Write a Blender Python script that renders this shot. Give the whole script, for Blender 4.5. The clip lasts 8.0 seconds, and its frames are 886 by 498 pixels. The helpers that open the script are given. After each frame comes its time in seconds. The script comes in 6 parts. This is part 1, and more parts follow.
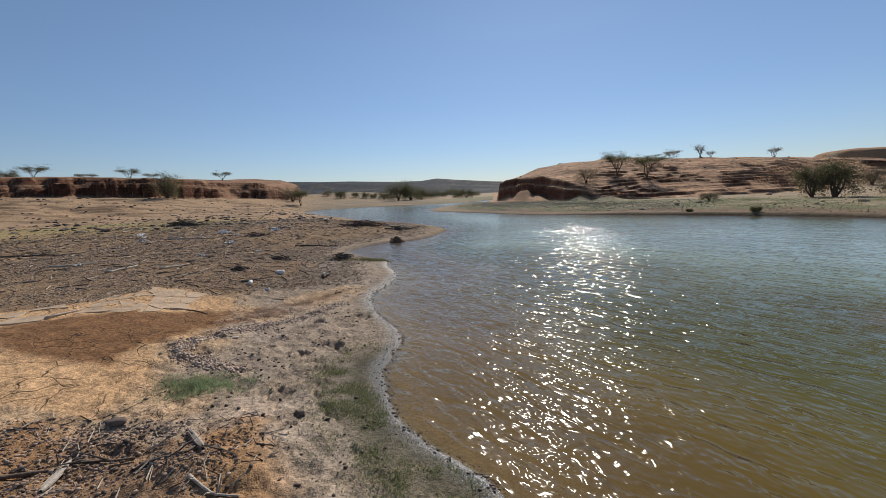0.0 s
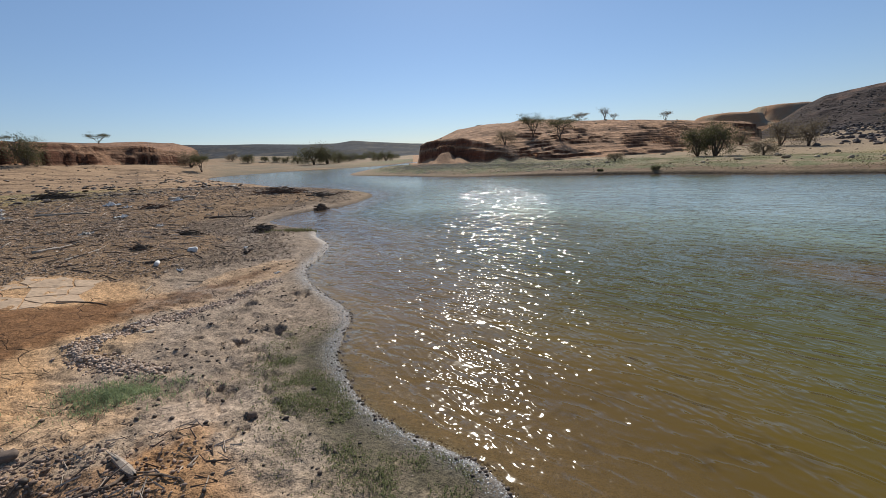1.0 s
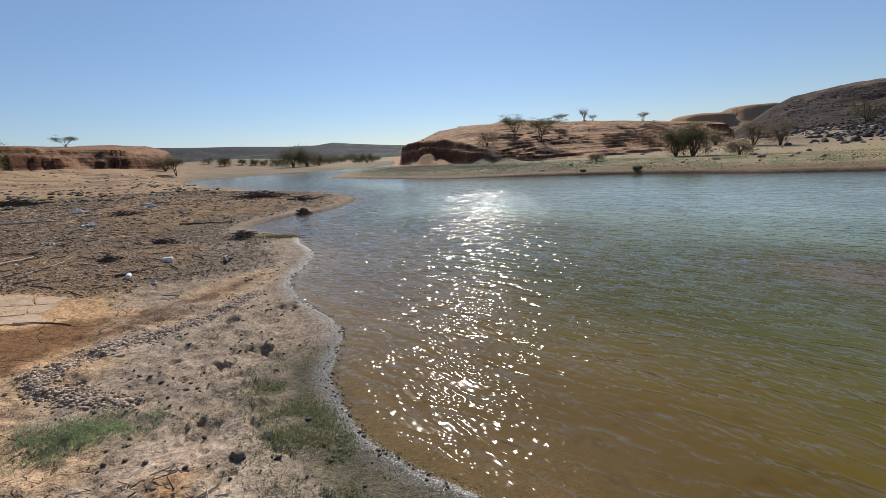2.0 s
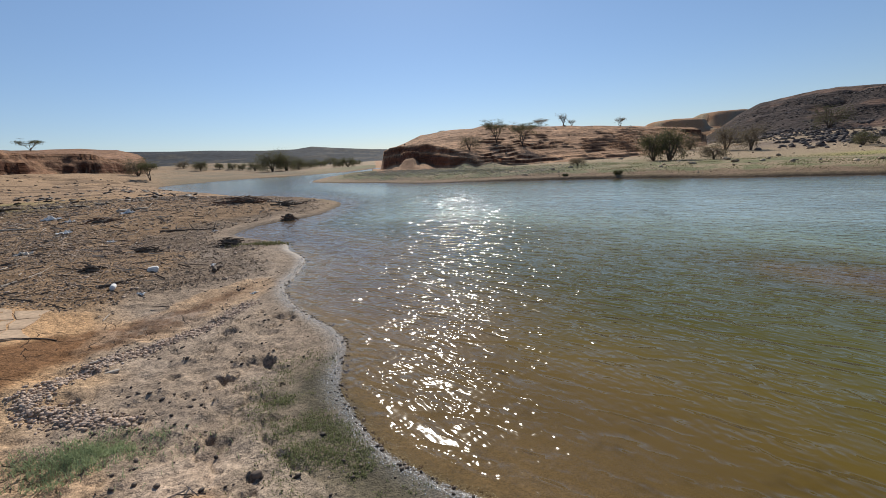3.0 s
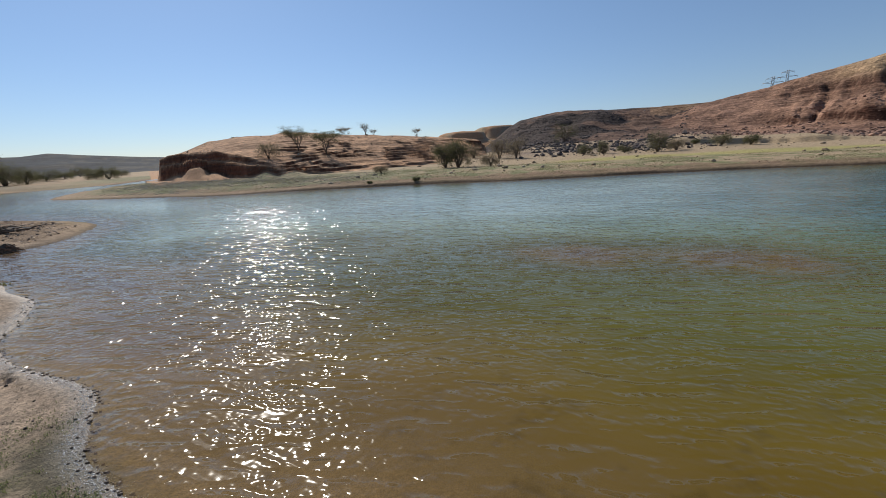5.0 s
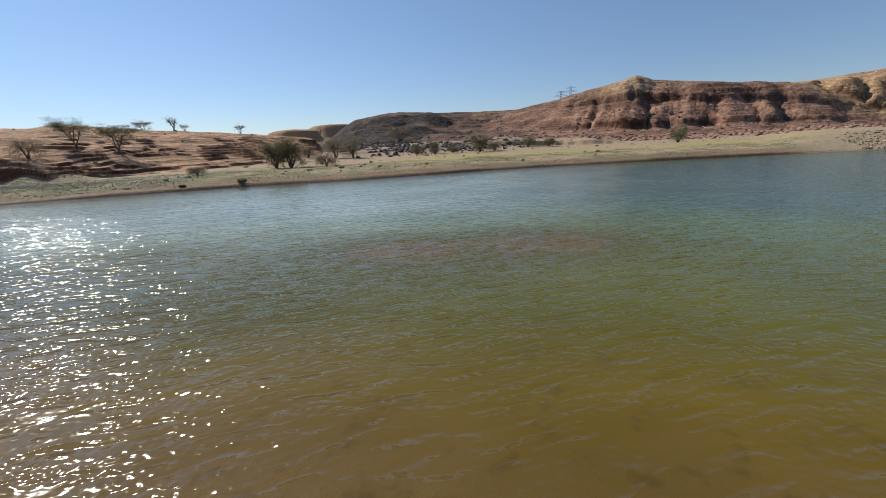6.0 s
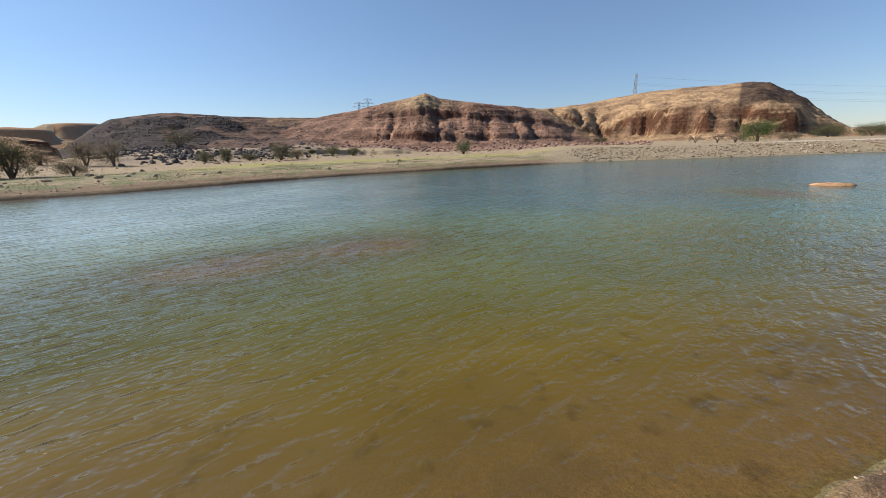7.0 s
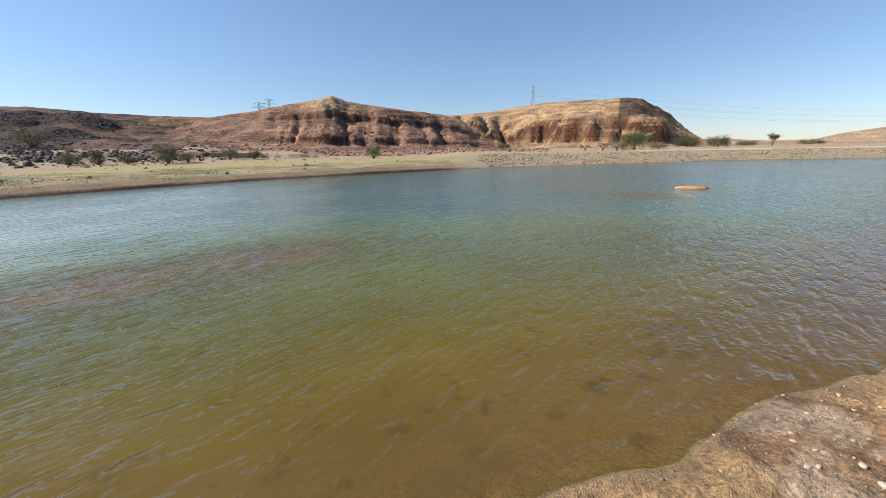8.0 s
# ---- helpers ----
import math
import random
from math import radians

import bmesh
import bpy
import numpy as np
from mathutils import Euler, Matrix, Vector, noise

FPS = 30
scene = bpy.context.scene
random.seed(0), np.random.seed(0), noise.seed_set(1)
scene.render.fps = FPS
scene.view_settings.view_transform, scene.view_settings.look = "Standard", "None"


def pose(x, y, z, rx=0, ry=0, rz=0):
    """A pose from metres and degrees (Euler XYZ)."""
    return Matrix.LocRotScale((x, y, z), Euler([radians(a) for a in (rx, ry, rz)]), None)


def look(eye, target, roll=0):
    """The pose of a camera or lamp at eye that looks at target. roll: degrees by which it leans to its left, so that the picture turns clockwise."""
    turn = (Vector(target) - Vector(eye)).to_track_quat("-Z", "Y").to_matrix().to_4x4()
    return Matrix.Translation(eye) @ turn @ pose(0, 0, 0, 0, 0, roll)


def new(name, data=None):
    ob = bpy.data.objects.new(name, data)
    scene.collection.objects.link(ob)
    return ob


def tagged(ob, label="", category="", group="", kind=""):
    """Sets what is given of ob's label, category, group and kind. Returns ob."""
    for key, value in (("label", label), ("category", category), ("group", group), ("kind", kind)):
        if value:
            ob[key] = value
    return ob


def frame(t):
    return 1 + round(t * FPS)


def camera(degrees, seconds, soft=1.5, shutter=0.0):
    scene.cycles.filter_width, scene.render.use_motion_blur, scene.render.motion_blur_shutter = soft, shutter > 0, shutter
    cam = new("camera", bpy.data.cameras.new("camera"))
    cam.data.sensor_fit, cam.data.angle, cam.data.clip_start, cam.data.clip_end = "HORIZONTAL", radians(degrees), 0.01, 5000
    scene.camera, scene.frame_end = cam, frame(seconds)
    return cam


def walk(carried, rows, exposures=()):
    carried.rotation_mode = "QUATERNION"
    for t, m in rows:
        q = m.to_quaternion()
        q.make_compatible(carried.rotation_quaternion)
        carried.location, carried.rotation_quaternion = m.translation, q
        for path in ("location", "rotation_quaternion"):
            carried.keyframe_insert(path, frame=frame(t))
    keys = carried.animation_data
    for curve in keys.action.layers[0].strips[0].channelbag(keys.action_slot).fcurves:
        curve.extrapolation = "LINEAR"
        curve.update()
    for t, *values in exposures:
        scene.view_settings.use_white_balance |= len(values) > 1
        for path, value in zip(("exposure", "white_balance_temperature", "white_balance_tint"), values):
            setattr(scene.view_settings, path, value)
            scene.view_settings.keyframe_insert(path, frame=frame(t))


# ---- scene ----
cam = camera(94.98, 8.0, soft=0.6)
PATH = [
    (0.0, pose(-0.000, -0.000, 1.544, 82.41, 2.28, -0.40)),
    (0.5, pose(-0.145, 0.176, 1.546, 79.66, 2.65, -6.39)),
    (1.0, pose(-0.260, 0.286, 1.560, 76.80, 2.83, -11.64)),
    (1.5, pose(-0.282, 0.442, 1.565, 76.73, 3.06, -13.29)),
    (3.0, pose(-0.542, 0.640, 1.619, 77.25, 3.18, -16.94)),
    (3.5, pose(-0.570, 0.637, 1.623, 77.52, 3.03, -19.28)),
    (4.0, pose(-0.536, 0.588, 1.624, 77.53, 2.98, -24.87)),
    (5.3, pose(-0.271, 0.347, 1.615, 76.25, 2.97, -49.23)),
    (5.5, pose(-0.222, 0.301, 1.613, 75.80, 2.67, -53.43)),
    (6.0, pose(-0.208, 0.332, 1.603, 75.63, 2.85, -64.97)),
    (6.5, pose(-0.392, 0.323, 1.599, 75.66, 2.23, -78.31)),
    (7.0, pose(-0.442, 0.444, 1.598, 75.82, 1.55, -91.51)),
    (7.5, pose(-0.453, 0.417, 1.616, 76.09, 1.03, -100.39)),
    (8.0, pose(-0.456, 0.423, 1.612, 76.20, 0.79, -103.72)),
]
EXPOSURE = [(0.0, -0.25), (1.5, -0.12), (4.0, -0.12), (5.5, -0.05), (6.5, 0.15), (8.0, 0.48)]
walk(cam, PATH, EXPOSURE)

# ---- light ----
SUN_BEARING, SUN_HEIGHT = 13.5, 36.0
scene.view_settings.exposure = 0.0
world = bpy.data.worlds.new("desert_sky")
scene.world = world
world.use_nodes = True
_wt = world.node_tree
_sky = _wt.nodes.new("ShaderNodeTexSky")
_sky.sky_type = "NISHITA"
_sky.sun_disc = False
_sky.sun_elevation, _sky.sun_rotation = radians(SUN_HEIGHT), radians(SUN_BEARING)
_sky.air_density, _sky.dust_density, _sky.ozone_density = 1.0, 0.06, 3.4
_bg = _wt.nodes["Background"]
_bg.inputs["Strength"].default_value = 0.106
_tint = _wt.nodes.new("ShaderNodeMix")
_tint.data_type, _tint.blend_type = "RGBA", "MULTIPLY"
_tint.inputs[0].default_value, _tint.inputs[7].default_value = 1.0, (1.01, 0.99, 0.995, 1)
_wt.links.new(_sky.outputs["Color"], _tint.inputs[6])
# horizon light dimmed and cooled by a gradient multiplied into the sky colour
_dir = _wt.nodes.new("ShaderNodeSeparateXYZ")
_wt.links.new(_wt.nodes.new("ShaderNodeTexCoord").outputs["Generated"], _dir.inputs[0])
_horizon_tint = _wt.nodes.new("ShaderNodeValToRGB")
_wt.links.new(_dir.outputs[2], _horizon_tint.inputs[0])
_horizon_tint.color_ramp.elements[0].color, _horizon_tint.color_ramp.elements[0].position = (0.685, 0.735, 0.87, 1), 0.0
_horizon_tint.color_ramp.elements[1].color, _horizon_tint.color_ramp.elements[1].position = (1, 1, 1, 1), 0.34
_horizon_sky = _wt.nodes.new("ShaderNodeMix")
_horizon_sky.data_type, _horizon_sky.blend_type = "RGBA", "MULTIPLY"
_horizon_sky.inputs[0].default_value = 1.0
_wt.links.new(_tint.outputs[2], _horizon_sky.inputs[6])
_wt.links.new(_horizon_tint.outputs[0], _horizon_sky.inputs[7])
_wt.links.new(_horizon_sky.outputs[2], _bg.inputs["Color"])

_sun = bpy.data.lights.new("sun", "SUN")
_sun.energy, _sun.angle, _sun.color = 5.0, radians(0.53), (1.0, 0.94, 0.85)
_sb, _sh = radians(SUN_BEARING), radians(SUN_HEIGHT)
_sd = Vector((math.sin(_sb) * math.cos(_sh), math.cos(_sb) * math.cos(_sh), math.sin(_sh)))
new("sun", _sun).matrix_world = look(_sd * 300, (0, 0, 0))


# ---- numeric helpers ----


def lattice(h):
    h = (h ^ (h >> np.uint32(13))) * np.uint32(1274126177)
    return ((h ^ (h >> np.uint32(16))) & np.uint32(0xFFFF)) / 32767.5 - 1.0


def vnoise(x, y, seed=0):
    """Smooth value noise, -1 to 1."""
    x, y = np.asarray(x, float), np.asarray(y, float)
    fx, fy = np.floor(x), np.floor(y)
    hx = fx.astype(np.int64).astype(np.uint32) * np.uint32(374761393)
    hy = fy.astype(np.int64).astype(np.uint32) * np.uint32(668265263) + np.uint32((seed * 2147483647) & 0xFFFFFFFF)
    gx, gy = hx + np.uint32(374761393), hy + np.uint32(668265263)
    u, v = x - fx, y - fy
    u, v = u * u * (3 - 2 * u), v * v * (3 - 2 * v)
    a, b = lattice(hx + hy), lattice(gx + hy)
    c, d = lattice(hx + gy), lattice(gx + gy)
    return (a + (b - a) * u) * (1 - v) + (c + (d - c) * u) * v


def fbm(x, y, size, octaves=4, seed=0, gain=0.5):
    out, amp, total = 0.0, 1.0, 0.0
    ca, sa = math.cos(0.6), math.sin(0.6)
    x, y = x / size, y / size
    for k in range(octaves):
        out = out + amp * vnoise(x, y, seed + 17 * k)
        total += amp
        amp *= gain
        x, y = (x * ca - y * sa) * 2.03 + 5.3, (x * sa + y * ca) * 2.03 + 1.7
    return out / total


def step(v, lo, hi):
    t = np.clip((v - lo) / (hi - lo), 0, 1)
    return t * t * (3 - 2 * t)


def table(b, *pairs):
    """Value by bearing, from pairs of bearing and value."""
    return np.interp(b, pairs[0::2], pairs[1::2])


def at(bearing, dist):
    """Plan point at a compass bearing and distance from the viewpoint of the pond."""
    return (ORIGIN[0] + math.sin(radians(bearing)) * dist, ORIGIN[1] + math.cos(radians(bearing)) * dist)


ORIGIN = (-0.4, 0.35)

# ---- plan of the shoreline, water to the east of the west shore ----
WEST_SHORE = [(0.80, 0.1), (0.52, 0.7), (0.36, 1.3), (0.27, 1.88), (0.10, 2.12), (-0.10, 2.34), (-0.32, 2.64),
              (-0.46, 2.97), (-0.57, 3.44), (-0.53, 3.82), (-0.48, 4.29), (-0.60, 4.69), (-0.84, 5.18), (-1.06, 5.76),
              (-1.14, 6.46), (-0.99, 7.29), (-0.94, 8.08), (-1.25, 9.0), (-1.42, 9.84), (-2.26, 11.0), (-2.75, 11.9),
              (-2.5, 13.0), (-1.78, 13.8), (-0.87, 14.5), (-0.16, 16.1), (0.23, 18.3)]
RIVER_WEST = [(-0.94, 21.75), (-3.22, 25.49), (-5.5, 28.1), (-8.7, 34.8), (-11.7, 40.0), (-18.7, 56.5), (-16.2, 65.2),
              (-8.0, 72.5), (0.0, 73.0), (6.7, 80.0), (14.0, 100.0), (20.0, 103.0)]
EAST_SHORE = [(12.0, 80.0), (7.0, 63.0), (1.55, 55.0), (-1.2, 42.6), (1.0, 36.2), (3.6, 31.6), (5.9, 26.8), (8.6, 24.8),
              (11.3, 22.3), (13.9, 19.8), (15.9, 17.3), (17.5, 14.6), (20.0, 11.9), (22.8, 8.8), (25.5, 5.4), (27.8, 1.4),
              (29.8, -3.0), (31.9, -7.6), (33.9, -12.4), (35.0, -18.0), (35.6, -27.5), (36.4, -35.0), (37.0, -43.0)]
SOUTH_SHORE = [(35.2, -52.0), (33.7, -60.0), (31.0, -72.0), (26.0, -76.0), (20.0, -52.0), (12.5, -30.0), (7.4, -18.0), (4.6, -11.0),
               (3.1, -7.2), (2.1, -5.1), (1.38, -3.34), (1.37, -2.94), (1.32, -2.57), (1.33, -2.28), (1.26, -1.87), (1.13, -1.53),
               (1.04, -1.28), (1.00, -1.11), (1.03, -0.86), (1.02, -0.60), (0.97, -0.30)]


def rounded(points, per=4):
    p = np.array(points)
    a, b, c, d = np.roll(p, 1, 0), p, np.roll(p, -1, 0), np.roll(p, -2, 0)
    out = []
    for k in range(per):
        t = k / per
        out.append(0.5 * (2 * b + (c - a) * t + (2 * a - 5 * b + 4 * c - d) * t * t + (3 * b - a - 3 * c + d) * t ** 3))
    return np.stack(out, 1).reshape(-1, 2)


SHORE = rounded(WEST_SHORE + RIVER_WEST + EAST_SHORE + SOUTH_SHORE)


def outline_distance(x, y, outline):
    """Distance to a closed outline and whether each point lies inside it."""
    best, inside = np.full(x.shape, 1e12), np.zeros(x.shape, bool)
    for (ax, ay), (bx, by) in zip(outline, np.roll(outline, -1, 0)):
        ex, ey = bx - ax, by - ay
        t = np.clip(((x - ax) * ex + (y - ay) * ey) / (ex * ex + ey * ey + 1e-12), 0, 1)
        best = np.minimum(best, (x - ax - t * ex) ** 2 + (y - ay - t * ey) ** 2)
        if ay != by:
            inside ^= ((ay > y) != (by > y)) & (x < ex * (y - ay) / ey + ax)
    return np.sqrt(best), inside


class DistanceMap:
    """Signed distance to the waterline on a square grid, read between its points; positive on land."""

    def __init__(self, x0, x1, y0, y1, cell):
        self.x0, self.y0, self.cell = x0, y0, cell
        gx, gy = np.meshgrid(np.arange(x0, x1 + cell, cell), np.arange(y0, y1 + cell, cell), indexing="ij")
        d, inside = outline_distance(gx.ravel(), gy.ravel(), SHORE)
        self.d = np.where(inside, -d, d).reshape(gx.shape)

    def read(self, x, y):
        nx, ny = self.d.shape
        u, v = np.clip((x - self.x0) / self.cell, 0, nx - 1.001), np.clip((y - self.y0) / self.cell, 0, ny - 1.001)
        i, j = u.astype(int), v.astype(int)
        u, v = u - i, v - j
        d = self.d
        return (d[i, j] * (1 - u) + d[i + 1, j] * u) * (1 - v) + (d[i, j + 1] * (1 - u) + d[i + 1, j + 1] * u) * v

    def holds(self, x, y):
        nx, ny = self.d.shape
        return (x > self.x0) & (y > self.y0) & (x < self.x0 + (nx - 2) * self.cell) & (y < self.y0 + (ny - 2) * self.cell)


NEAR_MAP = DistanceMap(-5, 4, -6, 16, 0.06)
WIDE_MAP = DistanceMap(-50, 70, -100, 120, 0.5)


def shore_distance(x, y):
    """Signed distance to the waterline: positive on land."""
    x, y = np.atleast_1d(x).astype(float), np.atleast_1d(y).astype(float)
    s = WIDE_MAP.read(x, y)
    s = s + np.hypot(np.maximum(np.abs(x - 10) - 60, 0), np.maximum(np.abs(y - 10) - 110, 0))
    k = NEAR_MAP.holds(x, y)
    s[k] = NEAR_MAP.read(x[k], y[k])
    k = np.flatnonzero(np.abs(s) < 40)
    s[k] += 0.035 * fbm(x[k], y[k], 0.35, 3, 91) * np.clip(np.abs(s[k]) / 0.02, 0.4, 1)
    return s


def area(x, y, corners):
    """Signed distance to the outline of a patch on the plan: positive inside."""
    d, inside = outline_distance(x, y, rounded(corners, 3))
    return np.where(inside, d, -d)


SILT = [(-6.6, 3.9), (-5.3, 4.6), (-4.5, 5.0), (-4.1, 5.9), (-3.2, 5.7), (-2.75, 5.5), (-1.75, 6.9), (-1.25, 6.5), (-2.05, 5.0), (-2.62, 4.3), (-2.75, 3.6), (-2.2, 3.1), (-1.75, 2.85), (-2.0, 2.62), (-2.9, 2.6), (-4.2, 2.8)]
STAIN = [(-4.6, 4.1), (-3.7, 4.75), (-3.1, 5.2), (-2.6, 5.35), (-1.75, 6.75), (-1.35, 6.5), (-2.2, 5.0), (-2.66, 4.25), (-2.8, 3.5), (-2.75, 3.15), (-3.2, 3.3), (-3.9, 3.5)]


def field_from(y):
    """How far from the water the gravel begins: it reaches the shore further up the beach."""
    return 2.3 - 2.15 * step(y, 4.9, 7.5)


def patch_at(x, y, corners, soft):
    """area() near the beach alone: far off, the patch is simply not there."""
    out = np.full(x.shape, -9.0)
    k = np.flatnonzero((x > -8) & (x < 0) & (y > 1) & (y < 8))
    out[k] = area(x[k], y[k], corners) + soft * fbm(x[k], y[k], 0.5, 4, 106)
    return out


def silt_at(x, y):
    return step(patch_at(x, y, SILT, 0.16), -0.05, 0.08)


def bearings(x, y):
    dx, dy = x - ORIGIN[0], y - ORIGIN[1]
    return np.degrees(np.arctan2(dx, dy)), np.hypot(dx, dy)


def elev(e, dist):
    return 1.6 + np.tan(np.radians(e)) * dist


HILLS = ("open", "west_cliff", "sandstone_bluff", "dark_hill", "red_mountain", "sandy_ridge", "far_ridge", "far_mesa")


def beach_relief(x, y, land, D):
    """Lumps, trodden mud, the low mound and the hollows of the near beach."""
    near, wet = 1 - step(D, 25, 45), step(land, 0.0, 0.35)
    out = near * wet * (0.018 * fbm(x, y, 0.5, 4, 1) + 0.05 * fbm(x, y, 2.6, 3, 2) * step(land, .8, 3))
    out = out + near * step(land, 1.4, 2.4) * 0.012 * fbm(x, y, 0.10, 2, 3)
    trod = near * step(land, 0.25, 0.6) * (1 - step(land + 0.35 * fbm(x, y, 0.9, 4, 101), 1.9, 2.4)) * step(y, 1.0, 2.0)
    out = out + trod * (0.035 * fbm(x, y, 0.30, 4, 12) - 0.045 * np.abs(fbm(x, y, 0.20, 4, 13)) + 0.012 * fbm(x, y, 0.07, 2, 16))
    crack = np.abs(fbm(x, y, 0.55, 4, 18))
    out = out - trod * 0.022 * (1 - step(crack, 0.012, 0.045)) * step(fbm(x, y, 0.8, 2, 19), -0.2, 0.2)
    out = out + near * step(land, 0.1, 0.3) * (1 - step(y, -0.6, 0.4)) * (0.045 * fbm(x, y, 0.28, 4, 14) + 0.014 * fbm(x, y, 0.07, 2, 17) + 0.012)
    out = out + near * (1 - step(y, -0.6, 0.4)) * 0.04 * step(land, 0.01, 0.09)
    mound = np.exp(-((x + 1.28) / 0.42) ** 2 - ((y - 2.2) / 0.45) ** 2)
    out = out + 0.10 * mound * (1 + 0.5 * fbm(x, y, 0.25, 3, 8))
    k = np.flatnonzero(D < 9)
    if len(k):
        hx_, hy_ = x[k], y[k]
        ragged = fbm(hx_, hy_, 0.09, 3, 15)
        for hx, hy, hr, hd in HOLES:
            q = np.hypot((hx_ - hx) * 1.25, hy_ - hy) / hr
            q = q * (1 + 0.9 * ragged) + 0.5 * ragged
            out[k] += -1.2 * hd * np.exp(-(q ** 4)) + 0.4 * hd * np.exp(-((q - 1.5) / 0.35) ** 2)
    return out


def relief(x, y, want_region=False):
    """Height of the ground at plan points, with the hill (index in HILLS) to which each one belongs."""
    x, y = np.atleast_1d(x).astype(float), np.atleast_1d(y).astype(float)
    s = shore_distance(x, y)
    b, D = bearings(x, y)
    land = np.maximum(s, 0)
    east = step(D, 8, 14) * step(b, -4, 8) * (1 - step(b, 152, 160))
    # banks
    zl = np.interp(land, [0, .05, .4, 1.5, 2.2, 3.2, 6, 15, 40], [0, .025, .06, .10, .20, .36, .44, .5, .55])
    lip = land + 0.22 * fbm(x, y, 2.2, 2, 7) * np.clip(land / 0.5, 0, 1)
    zr = np.interp(lip, [0, .03, .24, .32, .8, 1.1, 3, 8, 20, 50, 80], [0, .01, .14, .16, .19, .25, .36, .46, .62, 1.25, 1.5])
    zr = zr * (1 - 0.45 * (1 - step(b, 16, 30)) * (1 - step(land, 1.2, 3)))
    emb = np.interp(land, [0, .3, 3, 5.5, 8, 20, 60], [0, .10, .62, .98, 1.05, 1.05, 1.4])
    eb = step(b, 101, 108)
    zr = zr * (1 - eb) + emb * eb
    z = zl * (1 - east) + zr * east
    # bed
    deep = np.maximum(-s, 0)
    bed = -np.interp(deep, [0, .15, .6, 1.5, 3, 6, 12], [0, .05, .14, .30, .55, .95, 1.5])
    bed = bed * (1 - east) - np.interp(deep, [0, .3, 1.2, 3.5, 8], [0, .2, .7, 1.3, 1.6]) * east
    px, py = x - 5.75, y - 2.6
    along, across = px * 0.40 - py * 0.92, px * 0.92 + py * 0.40
    bar = np.exp(-(across / 1.0) ** 2 - (along / 2.6) ** 4)
    bed = bed + bar * np.maximum(-0.20 + 0.30 * fbm(x, y, 0.9, 4, 5) - bed, 0)
    bar2 = np.exp(-((x - 11.3) / 1.6) ** 2 - ((y + 9.6) / 1.3) ** 2)
    bed = bed + bar2 * np.maximum(-0.12 - bed, 0)
    bar3 = np.exp(-((x - 12.75) / 1.3) ** 2 - ((y + 12.75) / 1.3) ** 2)
    bed = bed + bar3 * np.maximum(-0.26 - bed, 0)
    z = np.where(s > 0, z, np.minimum(bed, -0.02 * np.clip(deep / 0.1, 0, 1)))
    # beach relief
    k = np.flatnonzero(D < 46)
    if len(k):
        z[k] += beach_relief(x[k], y[k], land[k], D[k])
    k = np.flatnonzero(D > 24)
    if len(k):
        z[k] += step(D[k], 25, 45) * step(land[k], 0.0, 0.35) * (0.10 * fbm(x[k], y[k], 4.0, 4, 4) + 0.25 * fbm(x[k], y[k], 22.0, 3, 6) * step(land[k], 4, 20))
    region = np.zeros(x.shape, int)

    def rise(k, shape, on, add=False):
        """Lifts the masked points to a hill's shape (or adds it), and notes which hill they belong to."""
        if not on.any():
            return
        zz = shape(x[on], y[on], z[on], b[on], D[on])
        if add:
            z[on] = z[on] + zz
            return
        hit = zz > z[on] + 0.02
        z[on] = np.where(hit, zz, z[on])
        region[on] = np.where(hit, k, region[on])

    rise(0, west_apron, (b > -140) & (b < -11) & (D > 12), True)
    rise(1, west_cliff_shape, (b > -140) & (b < -14) & (D > 35))
    rise(0, plain_swells, (D > 40) & (b > -40) & (b < 92), True)
    rise(2, bluff_shape, (b > 7) & (b < 60) & (D > 30) & (D < 200))
    rise(0, bluff_heaps, (b > 7) & (b < 30) & (D > 30) & (D < 60), True)
    rise(0, mounds, (b > 36) & (b < 60) & (D > 100) & (D < 230), True)
    rise(3, dark_hill_shape, (b > 47) & (b < 90) & (D > 65))
    rise(4, mountain_shape, (b > 67) & (b < 114) & (D > 70))
    rise(5, ridge_shape, (b > 95) & (b < 138) & (D > 90))
    rise(6, far_ridge_shape, (b > -80) & (b < 32) & (D > 335))
    rise(7, far_mesa_shape, (b > 131) & (b < 171) & (D > 215) & (D < 420))
    far = (D > 700) & (region != 6)
    rim = elev(0.45 + 0.25 * fbm(x[far], y[far], 300, 3, 98), D[far])
    z[far] = np.maximum(z[far], z[far] + (rim - z[far]) * step(D[far], 900, 1500))
    return (z, s, b, D, region) if want_region else z


def treads(zz, high, sharp, amount, warp):
    """Offset that breaks a slope into steps of a given height."""
    q = zz / high + warp
    f = q - np.floor(q)
    return (step(f, 0.5 - sharp, 0.5 + sharp) - f) * high * amount


def billow(u, v, seed, power=0.65):
    """Rounded swells with sharp gullies between them, 0 to 1."""
    return np.abs(vnoise(u, v, seed)) ** power


def west_foot(x, y, b):
    return table(b, -90, 44, -60, 55, -47, 60, -33, 64, -24, 72, -19, 80, -16, 90) + 5.0 * fbm(x, y, 14, 3, 22) + 2.0 * fbm(x, y, 4, 3, 23)


def west_side(b):
    return step(b, -140, -100) * (1 - step(b, -17, -11))


